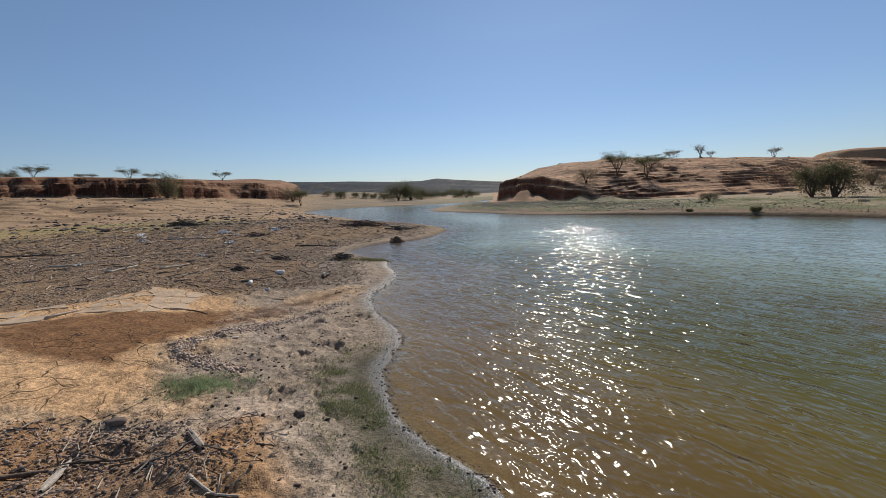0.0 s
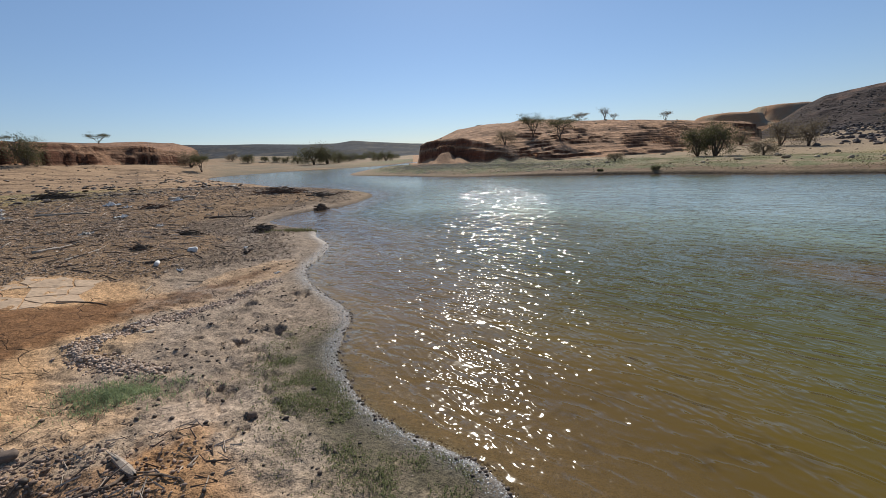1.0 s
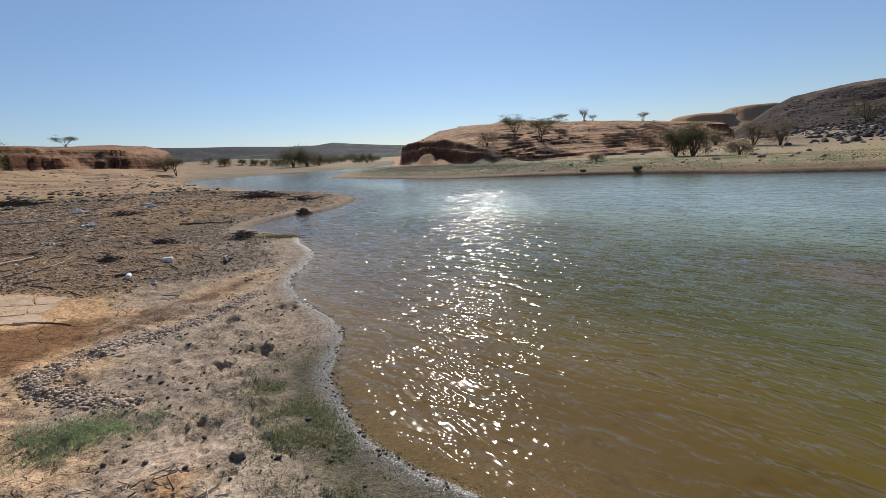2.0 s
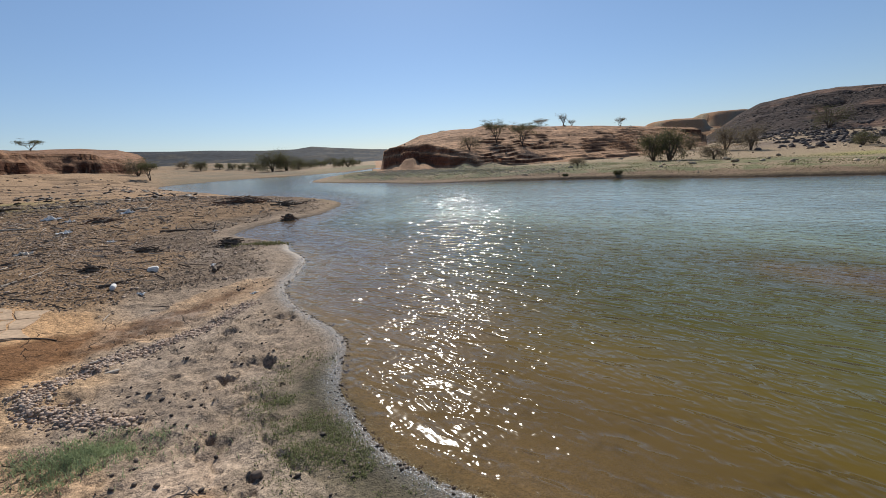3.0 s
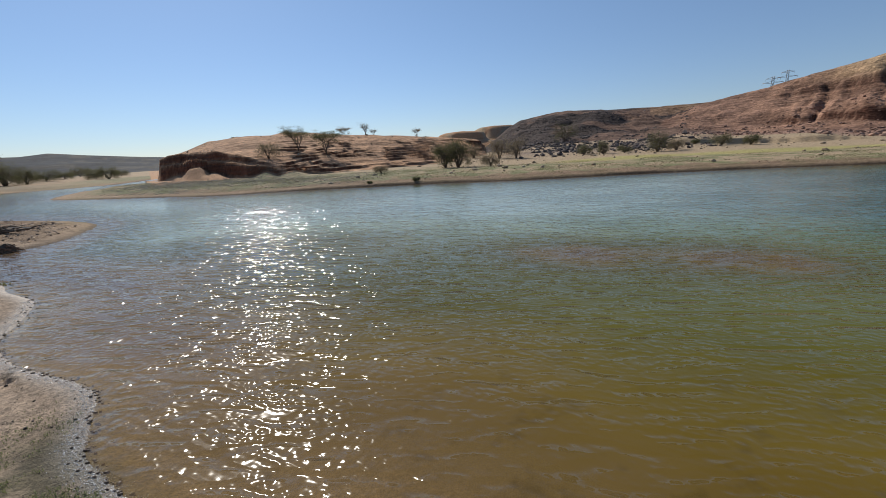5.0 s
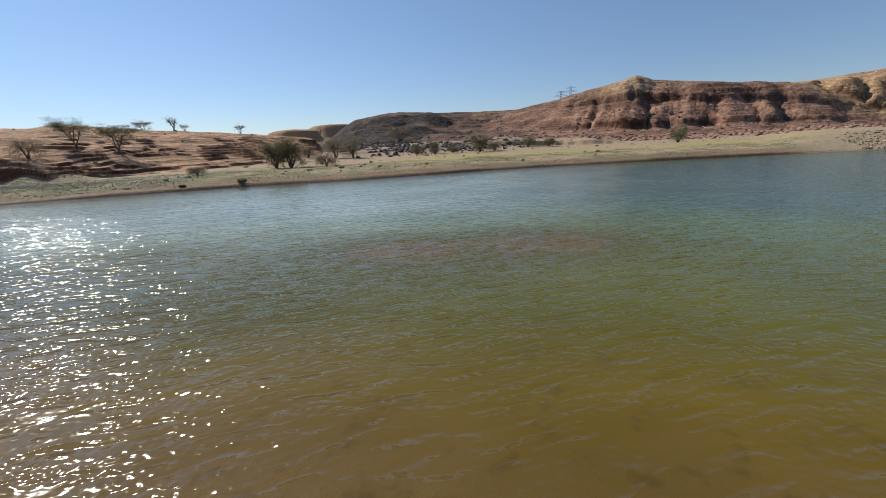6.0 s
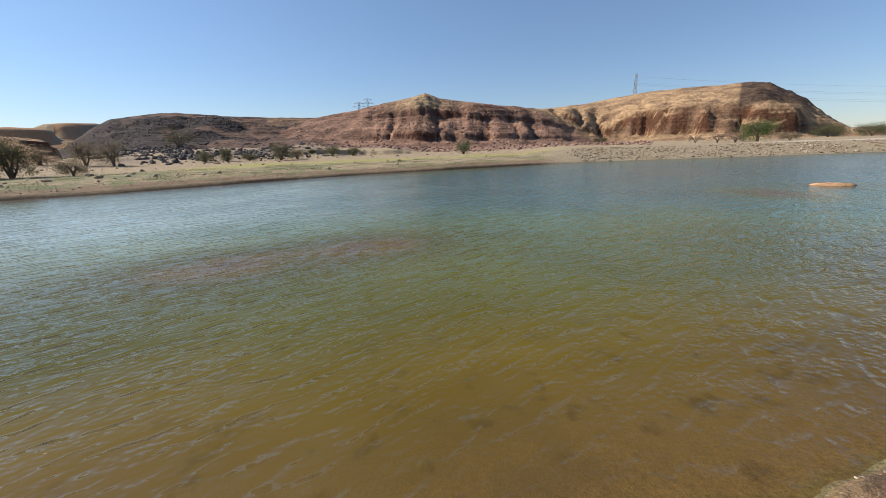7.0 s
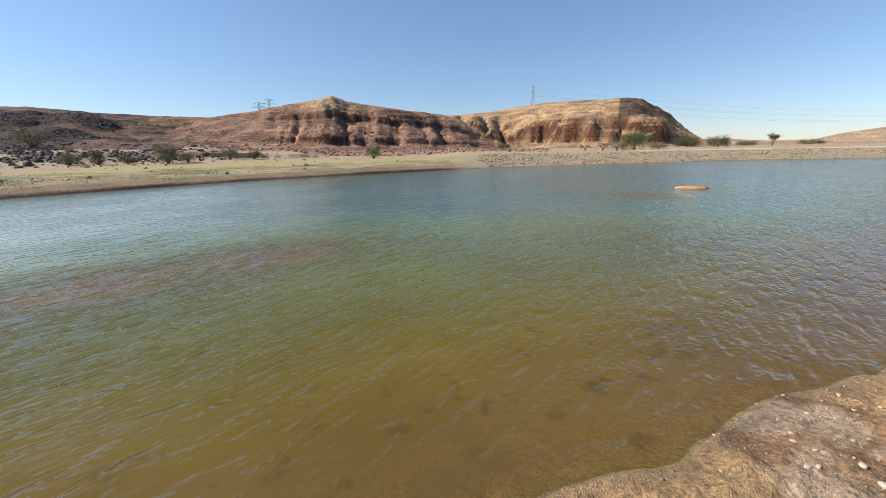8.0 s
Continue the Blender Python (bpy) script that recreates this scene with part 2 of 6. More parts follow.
def west_apron(x, y, z, b, D):
    """Sand apron below the broken cliffs west of the river, with low ledges."""
    foot = west_foot(x, y, b)
    zf = table(b, -90, 3.0, -47, 3.0, -33, 2.5, -24, 2.1, -19, 1.5, -16, 1.0, -12, 0.6)
    apron = step(D, foot - 26, foot) * np.maximum(zf - 0.5, 0) * west_side(b)
    return apron + treads(z + apron, 0.26, 0.16, 0.75, 0.9 * fbm(x, y, 6, 4, 27)) * step(apron, 0.05, 0.4) * step(fbm(x, y, 5, 3, 28), -0.25, 0.1)


def west_cliff_shape(x, y, z, b, D):
    foot = west_foot(x, y, b)
    top = table(b, -90, 4.8, -47, 5.35, -43, 5.5, -33, 5.3, -24, 4.8, -21, 4.2, -19.3, 2.5, -18, 0) + 0.3 * fbm(x, y, 6, 3, 24)
    u = (D - foot + 1.6 * (billow(b * 1.1, D * 0.02, 29) - 0.5)) / 6.0
    sandy = step(fbm(x, y, 11, 3, 25) + 0.5 * step(-b, 36, 46) - 0.1, -0.1, 0.25)
    v = np.interp(u, [0, .1, .16, .34, .50, .56, 1], [0, .10, .62, .70, .74, .97, 1]) * (1 - sandy) + np.interp(u, [0, .4, .45, .8, .85, 1], [0, .3, .48, .72, .94, 1]) * sandy
    v = v * west_side(b)
    zz = z + (top - z) * v + np.clip(D - foot - 6, 0, 60) * 0.05 * (v >= 1)
    zz = zz + treads(zz, 0.45, 0.14, 0.8, 0.6 * fbm(x, y, 7, 3, 26)) * (u > 0.02) * (u < 1)
    return np.where((u > 0) & (top > z), zz, -9)


def plain_swells(x, y, z, b, D):
    """Low sand rise behind the river, rocky ground that climbs to the dark hill, and a low ledge."""
    px, py = at(-12, 140)
    out = 3.0 * np.exp(-((x - px) / 22) ** 2 - ((y - py) / 26) ** 2)
    out = out + step(b, 47, 56) * (1 - step(b, 72, 80)) * step(D, 42, 82) * (0.9 + 0.35 * fbm(x, y, 5, 4, 30))
    lip = 57 + 2.4 * fbm(x, y, 5, 4, 31)
    return out + step(b, 70, 73) * (1 - step(b, 84, 90)) * step(D, lip, lip + 0.5) * (0.6 + 0.3 * fbm(x, y, 4, 3, 32))


def bluff_foot(x, y, b):
    return table(b, 7, 60, 8.6, 57, 10.2, 53.5, 14.7, 46.5, 17.6, 41, 21.5, 38.5, 27, 38.5, 33.5, 41, 42, 47, 50, 55, 58, 62) + 1.6 * fbm(x, y, 8, 2, 40) + 0.5 * fbm(x, y, 3.2, 2, 41)


def bluff_shape(x, y, z, b, D):
    """Sandstone bluff: a cliff that sinks southwards into broken ledges, under a dune."""
    foot = bluff_foot(x, y, b)
    edge = table(b, 8.2, 0, 8.75, 2.9, 9.7, 3.25, 11.2, 3.35, 14.8, 3.1, 17.6, 2.5, 20.1, 1.9, 22.5, 1.35, 27, 1.15, 34, 1.1, 42, 1.0, 54, 0.9) + 0.16 * fbm(x, y, 3, 3, 47)
    crest = table(b, 8.2, 0, 9.2, 3.0, 10.8, 4.0, 13.9, 5.5, 17, 5.65, 21, 5.65, 22.6, 5.95, 26.4, 5.6, 32, 5.1, 40, 4.6, 46, 4.2, 52, 3.3, 57, 1.5) + 0.16 * fbm(x, y, 9, 3, 42)
    u = D - foot
    cliff = table(b, 8, 2.6, 20, 2.2, 26, 3, 34, 5, 46, 8)
    v1 = 0.62 * step(u / cliff, 0, .5) + 0.38 * step(u / cliff, .55, 1)
    run = 29 - 3 * step(b, 20, 40)
    ramp = np.sin(np.clip((u - cliff) / (run - cliff), 0, 1) * math.pi / 2) ** 1.1
    zz = z + (edge - z) * v1 + np.maximum(crest - edge, 0) * ramp
    zz = zz + 0.09 * fbm(x, y, 2.2, 3, 46) * step(u, 1, 5)
    # thin broken ledges that crop out of the sand
    shelf = step(b, 17, 24) * (1 - step(zz, 3.6, 4.6)) * (u > 0) * step(fbm(x, y, 2.6, 4, 45) + 0.10 * step(b, 24, 34), -0.04, 0.10)
    zz = zz + treads(zz, 0.34, 0.10, 1.0, 1.5 * fbm(x, y, 5, 3, 44)) * shelf
    scarp = np.exp(-((u - 9.5 - 2.0 * fbm(x, y, 5, 3, 48)) / 0.8) ** 2) * step(b, 20, 23) * (1 - step(b, 36, 40))
    zz = zz - 0.40 * scarp * step(fbm(x, y, 4, 3, 49), -0.15, 0.1)
    return np.where((u > -0.01) & (edge > z - 0.3), zz - np.clip(u - run, 0, 80) * 0.06, -9)


def bluff_heaps(x, y, z, b, D):
    """Sand that has slid down in front of the cliff."""
    u = D - bluff_foot(x, y, b)
    out = 0.0
    for hb, wide, high in ((12.1, 1.5, 1.25), (10.2, 0.9, 0.55), (13.9, 0.9, 0.6), (19.6, 1.2, 0.45), (23.0, 1.6, 0.4)):
        out = np.maximum(out, np.exp(-((b - hb + 0.4 * fbm(x, y, 2, 3, 55)) / wide) ** 2) * np.clip(1 - np.abs(u + 0.4) / 2.8, 0, 1) * high)
    return np.where(u < 1, out, 0)


def mounds(x, y, z, b, D):
    """Rock-capped mounds beyond the bluff."""
    out = 0.0
    for mb, md, mh, mr in ((45.7, 130, 7.7, 8.5), (50.2, 172, 10.8, 11.0), (43.0, 140, 5.4, 7.0)):
        mx, my = at(mb, md)
        r = np.hypot(x - mx, y - my) / mr * (1 + 0.18 * fbm(x, y, 8, 3, 50))
        out = np.maximum(out, np.interp(r, [0, .6, .8, .9, 1.6, 2.4], [1, .95, .86, .58, .18, 0]) * (mh - 1.0))
    return out


def dark_hill_shape(x, y, z, b, D):
    foot = table(b, 46, 108, 51, 90, 60, 80, 70, 82, 78, 92) + 5 * fbm(x, y, 16, 3, 60)
    top = elev(table(b, 48, 0.4, 50, 1.4, 51.5, 2.6, 53.5, 3.7, 57, 4.3, 59.5, 4.5, 63, 4.25, 66, 4.1, 70, 4.0, 74, 4.05, 78, 3.9, 83, 3.0, 90, 0), 132)
    u = np.clip((D - foot) / (132 - foot), 0, 1.0)
    gully = billow(np.radians(b) * 110 / 11 + 0.5 * fbm(x, y, 9, 3, 63), D * 0.02, 64) - 0.5
    uu = u + 0.16 * gully * step(u, .06, .25) * (1 - step(u, .75, .95))
    v = np.interp(uu, [0, .2, .75, .92, 1], [0, .12, .78, .97, 1])
    zz = z + (top - z) * v + (0.9 * fbm(x, y, 13, 4, 61) + 0.6 * fbm(x, y, 3.5, 4, 62)) * step(v, 0.02, .3) * (1 - 0.6 * step(v, .8, 1)) - np.clip(D - 134, 0, 90) * 0.10
    zz = zz + treads(zz, 1.0, 0.2, 0.45, 0.7 * fbm(x, y, 12, 3, 65)) * step(v, .3, .5) * step(b, 62, 68)
    return np.where(u > 0, zz, -9)


def mountain_shape(x, y, z, b, D):
    """Red gullied mountain: talus, a low cliff, rounded spurs, then two beds of hard rock."""
    arc = np.radians(b) * 95 + 1.8 * fbm(x, y, 9, 3, 71) + 0.12 * (D - 95) * np.clip((b - 88) / 10, -1, 1)
    spur = billow(arc / 4.6, D * 0.012, 70, 0.55)
    rill = billow(arc / 1.4, D * 0.03, 73, 0.6)
    big = fbm(arc, D * 0.15, 15, 3, 72)
    foot = table(b, 66, 108, 70, 100, 74, 93, 80, 86, 88, 80, 95, 80, 102, 87, 109, 98, 114, 112)
    top = elev(table(b, 68, 0, 72, 2.8, 74, 3.7, 78, 4.5, 81.9, 5.25, 85.5, 6.0, 87.6, 6.4, 89.3, 6.9, 91.2, 6.3, 92.5, 6.1, 95, 5.65, 99, 5.15, 102, 4.85, 105, 4.1, 108, 2.9, 111, 1.2, 113, 0), foot + 34)
    steep = step(b, 77, 83)
    u0 = (D - foot - 4.5 * big) / 34
    fan = step(u0, .12, .30) * (1 - 0.8 * step(u0, .50, .66))
    uu = u0 + (0.17 * (spur - 0.5) + 0.05 * (rill - 0.5)) * fan * (0.3 + 0.7 * steep)
    uu = uu + (0.06 * fbm(x, y, 6, 2, 76) + 0.025 * fbm(x, y, 3, 2, 77)) * step(u0, .1, .25)
    pa = np.interp(uu, [0, .20, .22, .26, .57, .59, .63, .67, .70, .75, .775, .92, 1], [0, .08, .10, .22, .52, .54, .69, .72, .80, .83, .88, .98, 1])
    pb = np.interp(uu, [0, .2, .6, .9, 1], [0, .16, .7, .95, 1])
    v = pa * steep + pb * (1 - steep)
    zz = z + (top - z) * v + 0.26 * fbm(x, y, 2.4, 4, 74) * step(v, .03, .1) * (1 - 0.5 * step(v, .85, 1)) - np.clip(D - foot - 34, 0, 90) * 0.12
    zz = zz + 0.5 * billow(arc / 2.6, D * 0.02, 78) * step(u0, .10, .2) * (1 - step(v, .08, .16)) * steep
    zz = zz + treads(zz, 0.6, 0.15, 0.8, 0.4 * fbm(x, y, 10, 3, 75)) * step(v, .14, .2) * (1 - step(v, .9, 1)) * (0.25 + 0.75 * steep)
    return np.where(u0 > 0, zz, -9)


def ridge_shape(x, y, z, b, D):
    """Yellow sandy ridge above a brown cliff, further south."""
    arc = np.radians(b) * 120 + 3.0 * fbm(x, y, 12, 3, 81)
    spur = billow(arc / 5.5, D * 0.01, 80, 0.55)
    rill = billow(arc / 1.9, D * 0.03, 86, 0.6)
    big = fbm(arc, D * 0.12, 18, 3, 82)
    foot = table(b, 96, 122, 102, 118, 109, 114, 116, 110, 123, 106, 128, 106, 132, 112, 136, 122)
    top = elev(table(b, 96, 3.6, 102, 4.55, 105, 4.45, 109.5, 4.7, 113, 5.2, 117, 5.7, 122, 5.75, 127, 5.6, 128.6, 5.4, 129.6, 4.8, 130.5, 4.4, 131.6, 3.6, 133.6, 1.9, 135.5, 0.6, 137, 0), foot + 55)
    u0 = (D - foot - 6 * big) / 55
    bold = step(b, 112, 116)
    uu = u0 + (0.17 * (spur - 0.5) * (1 - 0.7 * bold) + 0.022 * (rill - 0.5)) * step(u0, .06, .16) * (1 - step(u0, .4, .6)) + (0.035 * fbm(x, y, 7, 2, 87) + 0.012 * fbm(x, y, 3, 2, 89)) * step(u0, .05, .12)
    va = np.interp(uu, [0, .11, .12, .15, .27, .295, .44, .465, .85, 1], [0, .06, .08, .20, .37, .44, .60, .66, .96, 1])
    vb = np.interp(uu, [0, .12, .15, .172, .184, .20, .21, .23, .45, .85, 1], [0, .06, .11, .26, .28, .38, .40, .47, .70, .96, 1])
    v = va * (1 - bold) + vb * bold
    zz = z + (top - z) * v + 0.45 * fbm(x, y, 4.5, 4, 84) * step(v, .04, .15) * (1 - 0.45 * step(v, .85, 1)) - np.clip(D - foot - 55, 0, 120) * 0.07
    end = step(b, 125, 128)
    zz = zz + 1.3 * fbm(x, y, 6, 4, 88) * end * step(v, .1, .3) * (1 - step(v, .9, 1))
    zz = zz + treads(zz, 0.8, 0.16, 0.6, 0.5 * fbm(x, y, 12, 3, 85)) * np.maximum(step(v, .10, .16) * (1 - step(v, .45, .6)), end * step(v, .3, .4))
    return np.where(u0 > 0, zz, -9)


def far_ridge_shape(x, y, z, b, D):
    top = elev(table(b, -75, 1.6, -60, 2.4, -45, 2.75, -33, 2.75, -24, 2.55, -16, 2.3, -12, 2.25, -6, 2.0, -2.5, 2.0, -0.4, 2.25, 2.5, 1.95, 7.2, 1.55, 12, 1.3, 20, 1.2, 30, 1.0), 900)
    v = step(D, 330, 900) ** 1.6
    return z + (top - z) * v + 5.0 * fbm(x, y, 90, 4, 95) * step(v, .02, .2) * (1 - step(v, .8, 1)) - np.clip(D - 905, 0, 900) * 0.05


def far_mesa_shape(x, y, z, b, D):
    top = elev(table(b, 132, 0, 134, 0.75, 138, 0.7, 141, 0.45, 144, 0.3, 145.5, 0.6, 147, 1.05, 150, 1.5, 156, 1.6, 165, 1.0, 170, 0), 270)
    v = np.interp((D - 232 - 12 * fbm(x, y, 25, 3, 97)) / 40, [0, .4, .55, 1], [0, .3, .9, 1])
    return np.where(D > 225, z + (top - z) * v, -9)


# hollows trodden into the drying mud: plan point, radius, depth
HOLES = [(-1.34, 3.10, .035, .045), (-1.40, 3.78, .07, .05), (-1.12, 4.04, .08, .045), (-1.07, 5.11, .10, .04), (-1.62, 4.40, .06, .04),
         (-1.75, 3.35, .03, .03), (-0.98, 3.62, .03, .025), (-1.55, 4.75, .07, .035), (-1.33, 5.35, .06, .03), (-1.78, 3.95, .04, .03),
         (-1.22, 3.42, .025, .025), (-1.05, 2.62, .03, .035), (-1.52, 5.05, .05, .03), (-0.95, 5.9, .06, .02)]


def ground_at(x, y):
    return float(relief(np.array([x]), np.array([y]))[0])


# ---- materials ----
def nodes_of(name):
    m = bpy.data.materials.new(name)
    m.use_nodes = True
    nt = m.node_tree
    return m, nt, nt.nodes["Principled BSDF"]


def add(nt, kind, links=(), **values):
    """A node with its inputs set (by name, _ for a blank) and linked."""
    n = nt.nodes.new(kind)
    for key, v in values.items():
        n.inputs[key.replace("_", " ")].default_value = v
    for out, key in links:
        nt.links.new(out, n.inputs[key])
    return n


def mixed(nt, a, b, fac, blend="MIX"):
    n = nt.nodes.new("ShaderNodeMix")
    n.data_type, n.blend_type = "RGBA", blend
    for v, k in ((fac, 0), (a, 6), (b, 7)):
        if isinstance(v, (int, float)):
            n.inputs[k].default_value = v
        elif isinstance(v, tuple):
            n.inputs[k].default_value = (*v, 1) if len(v) == 3 else v
        else:
            nt.links.new(v, n.inputs[k])
    return n.outputs[2]


def math_node(nt, op, a, b=None, clamp=False):
    n = nt.nodes.new("ShaderNodeMath")
    n.operation, n.use_clamp = op, clamp
    for v, k in ((a, 0), (b, 1)):
        if v is None:
            continue
        if isinstance(v, (int, float)):
            n.inputs[k].default_value = v
        else:
            nt.links.new(v, n.inputs[k])
    return n.outputs[0]


def spread(nt, v, lo, hi, a=0.0, b=1.0):
    n = nt.nodes.new("ShaderNodeMapRange")
    nt.links.new(v, n.inputs[0])
    for k, w in zip((1, 2, 3, 4), (lo, hi, a, b)):
        n.inputs[k].default_value = w
    return n.outputs[0]


def noise_out(nt, vec, scale, detail=4.0, rough=0.55):
    n = nt.nodes.new("ShaderNodeTexNoise")
    n.inputs["Scale"].default_value, n.inputs["Detail"].default_value, n.inputs["Roughness"].default_value = scale, detail, rough
    if vec is not None:
        nt.links.new(vec, n.inputs["Vector"])
    return n.outputs[0]


def noise_col(nt, vec, scale):
    n = nt.nodes.new("ShaderNodeTexNoise")
    n.inputs["Scale"].default_value = scale
    nt.links.new(vec, n.inputs["Vector"])
    return n.outputs[1]


def stretched(nt, vec, sx, sy, sz, rz=0.0):
    """Coordinates turned by rz degrees, then scaled."""
    t = nt.nodes.new("ShaderNodeMapping")
    t.inputs["Rotation"].default_value = (0, 0, radians(rz))
    nt.links.new(vec, t.inputs["Vector"])
    n = nt.nodes.new("ShaderNodeMapping")
    n.inputs["Scale"].default_value = (sx, sy, sz)
    nt.links.new(t.outputs[0], n.inputs["Vector"])
    return n.outputs[0]


def earth_material(name, grain, lump, rel, strata=0.0, dark=0.55, light=1.3, cracks=0.0):
    """Bare ground or rock, tinted by the 'earth' attribute; grain and lump: noise scales per metre; rel: relief in metres."""
    m, nt, p = nodes_of(name)
    pos = nt.nodes.new("ShaderNodeTexCoord").outputs["Object"]
    at_col = nt.nodes.new("ShaderNodeAttribute")
    at_col.attribute_name = "earth"
    fine = noise_out(nt, pos, grain, 6, 0.65)
    mid = noise_out(nt, pos, lump, 5, 0.6)
    v = math_node(nt, "MULTIPLY", spread(nt, fine, 0.32, 0.68, dark, light), spread(nt, mid, 0.3, 0.7, 0.72, 1.22))
    col = mixed(nt, at_col.outputs["Color"], v, 1.0, "MULTIPLY")
    height = math_node(nt, "ADD", math_node(nt, "MULTIPLY", fine, 0.4), mid)
    if strata:
        band = noise_out(nt, stretched(nt, pos, 0.04, 0.04, strata), 1.0, 5, 0.7)
        col = mixed(nt, col, spread(nt, band, 0.35, 0.65, 0.7, 1.18), 0.7, "MULTIPLY")
        height = math_node(nt, "ADD", height, math_node(nt, "MULTIPLY", band, 1.2))
    if cracks:
        warp = mixed(nt, pos, noise_col(nt, pos, 4.0), 0.2)
        vo = nt.nodes.new("ShaderNodeTexVoronoi")
        vo.feature = "DISTANCE_TO_EDGE"
        vo.inputs["Scale"].default_value = cracks
        nt.links.new(warp, vo.inputs["Vector"])
        line = math_node(nt, "MULTIPLY", spread(nt, vo.outputs["Distance"], 0.004, 0.018, 1.0, 0.0), spread(nt, noise_out(nt, pos, 1.3, 3), 0.42, 0.58, 0.0, 1.0))
        mud = nt.nodes.new("ShaderNodeAttribute")
        mud.attribute_name = "mud"
        line = math_node(nt, "MULTIPLY", line, mud.outputs["Fac"])
        col = mixed(nt, col, (0.07, 0.05, 0.035), math_node(nt, "MULTIPLY", line, 0.75))
        height = math_node(nt, "SUBTRACT", height, math_node(nt, "MULTIPLY", line, 0.6))
        speck = noise_out(nt, pos, grain * 3.2, 2, 0.5)
        col = mixed(nt, col, spread(nt, speck, 0.36, 0.46, 0.35, 1.0), 0.7, "MULTIPLY")
        height = math_node(nt, "ADD", height, math_node(nt, "MULTIPLY", speck, 0.25))
    wet = nt.nodes.new("ShaderNodeAttribute")
    wet.attribute_name = "damp"
    nt.links.new(col, p.inputs["Base Color"])
    nt.links.new(spread(nt, wet.outputs["Fac"], 0, 1, 0.95, 0.52), p.inputs["Roughness"])
    nt.links.new(spread(nt, wet.outputs["Fac"], 0, 1, 0.12, 0.5), p.inputs["Specular IOR Level"])
    bump = add(nt, "ShaderNodeBump", Strength=1.0, Distance=rel)
    nt.links.new(height, bump.inputs["Height"])
    nt.links.new(bump.outputs[0], p.inputs["Normal"])
    return m


def stone_material(name, a, b, rough=0.85):
    m, nt, p = nodes_of(name)
    geo = nt.nodes.new("ShaderNodeNewGeometry")
    pos = nt.nodes.new("ShaderNodeTexCoord").outputs["Object"]
    col = mixed(nt, a, b, geo.outputs["Random Per Island"])
    col = mixed(nt, col, spread(nt, noise_out(nt, pos, 60, 4), 0.3, 0.7, 0.65, 1.25), 1.0, "MULTIPLY")
    nt.links.new(col, p.inputs["Base Color"])
    p.inputs["Roughness"].default_value = rough
    p.inputs["Specular IOR Level"].default_value = 0.3
    return m


def plain_material(name, colour, rough=0.8, grain=30.0, amount=0.35, bump=0.0, metal=0.0):
    m, nt, p = nodes_of(name)
    pos = nt.nodes.new("ShaderNodeTexCoord").outputs["Object"]
    n = noise_out(nt, pos, grain, 5)
    n2 = noise_out(nt, pos, grain * 0.17, 3)
    v = math_node(nt, "MULTIPLY", spread(nt, n, 0.3, 0.7, 1 - amount, 1 + amount), spread(nt, n2, 0.3, 0.7, 0.85, 1.15))
    nt.links.new(mixed(nt, colour, v, 1.0, "MULTIPLY"), p.inputs["Base Color"])
    p.inputs["Roughness"].default_value, p.inputs["Metallic"].default_value = rough, metal
    if bump:
        bm_ = add(nt, "ShaderNodeBump", Strength=1.0, Distance=bump)
        nt.links.new(n, bm_.inputs["Height"])
        nt.links.new(bm_.outputs[0], p.inputs["Normal"])
    return m


def leaf_material(name, a, b):
    m, nt, p = nodes_of(name)
    geo = nt.nodes.new("ShaderNodeNewGeometry")
    nt.links.new(mixed(nt, a, b, geo.outputs["Random Per Island"]), p.inputs["Base Color"])
    p.inputs["Roughness"].default_value = 0.75
    p.inputs["Specular IOR Level"].default_value = 0.2
    tr = add(nt, "ShaderNodeBsdfTranslucent")
    tr.inputs["Color"].default_value = (*[1.3 * c for c in b], 1)
    mx = add(nt, "ShaderNodeMixShader", [(p.outputs[0], 1), (tr.outputs[0], 2)], Fac=0.3)
    nt.links.new(mx.outputs[0], nt.nodes["Material Output"].inputs["Surface"])
    return m


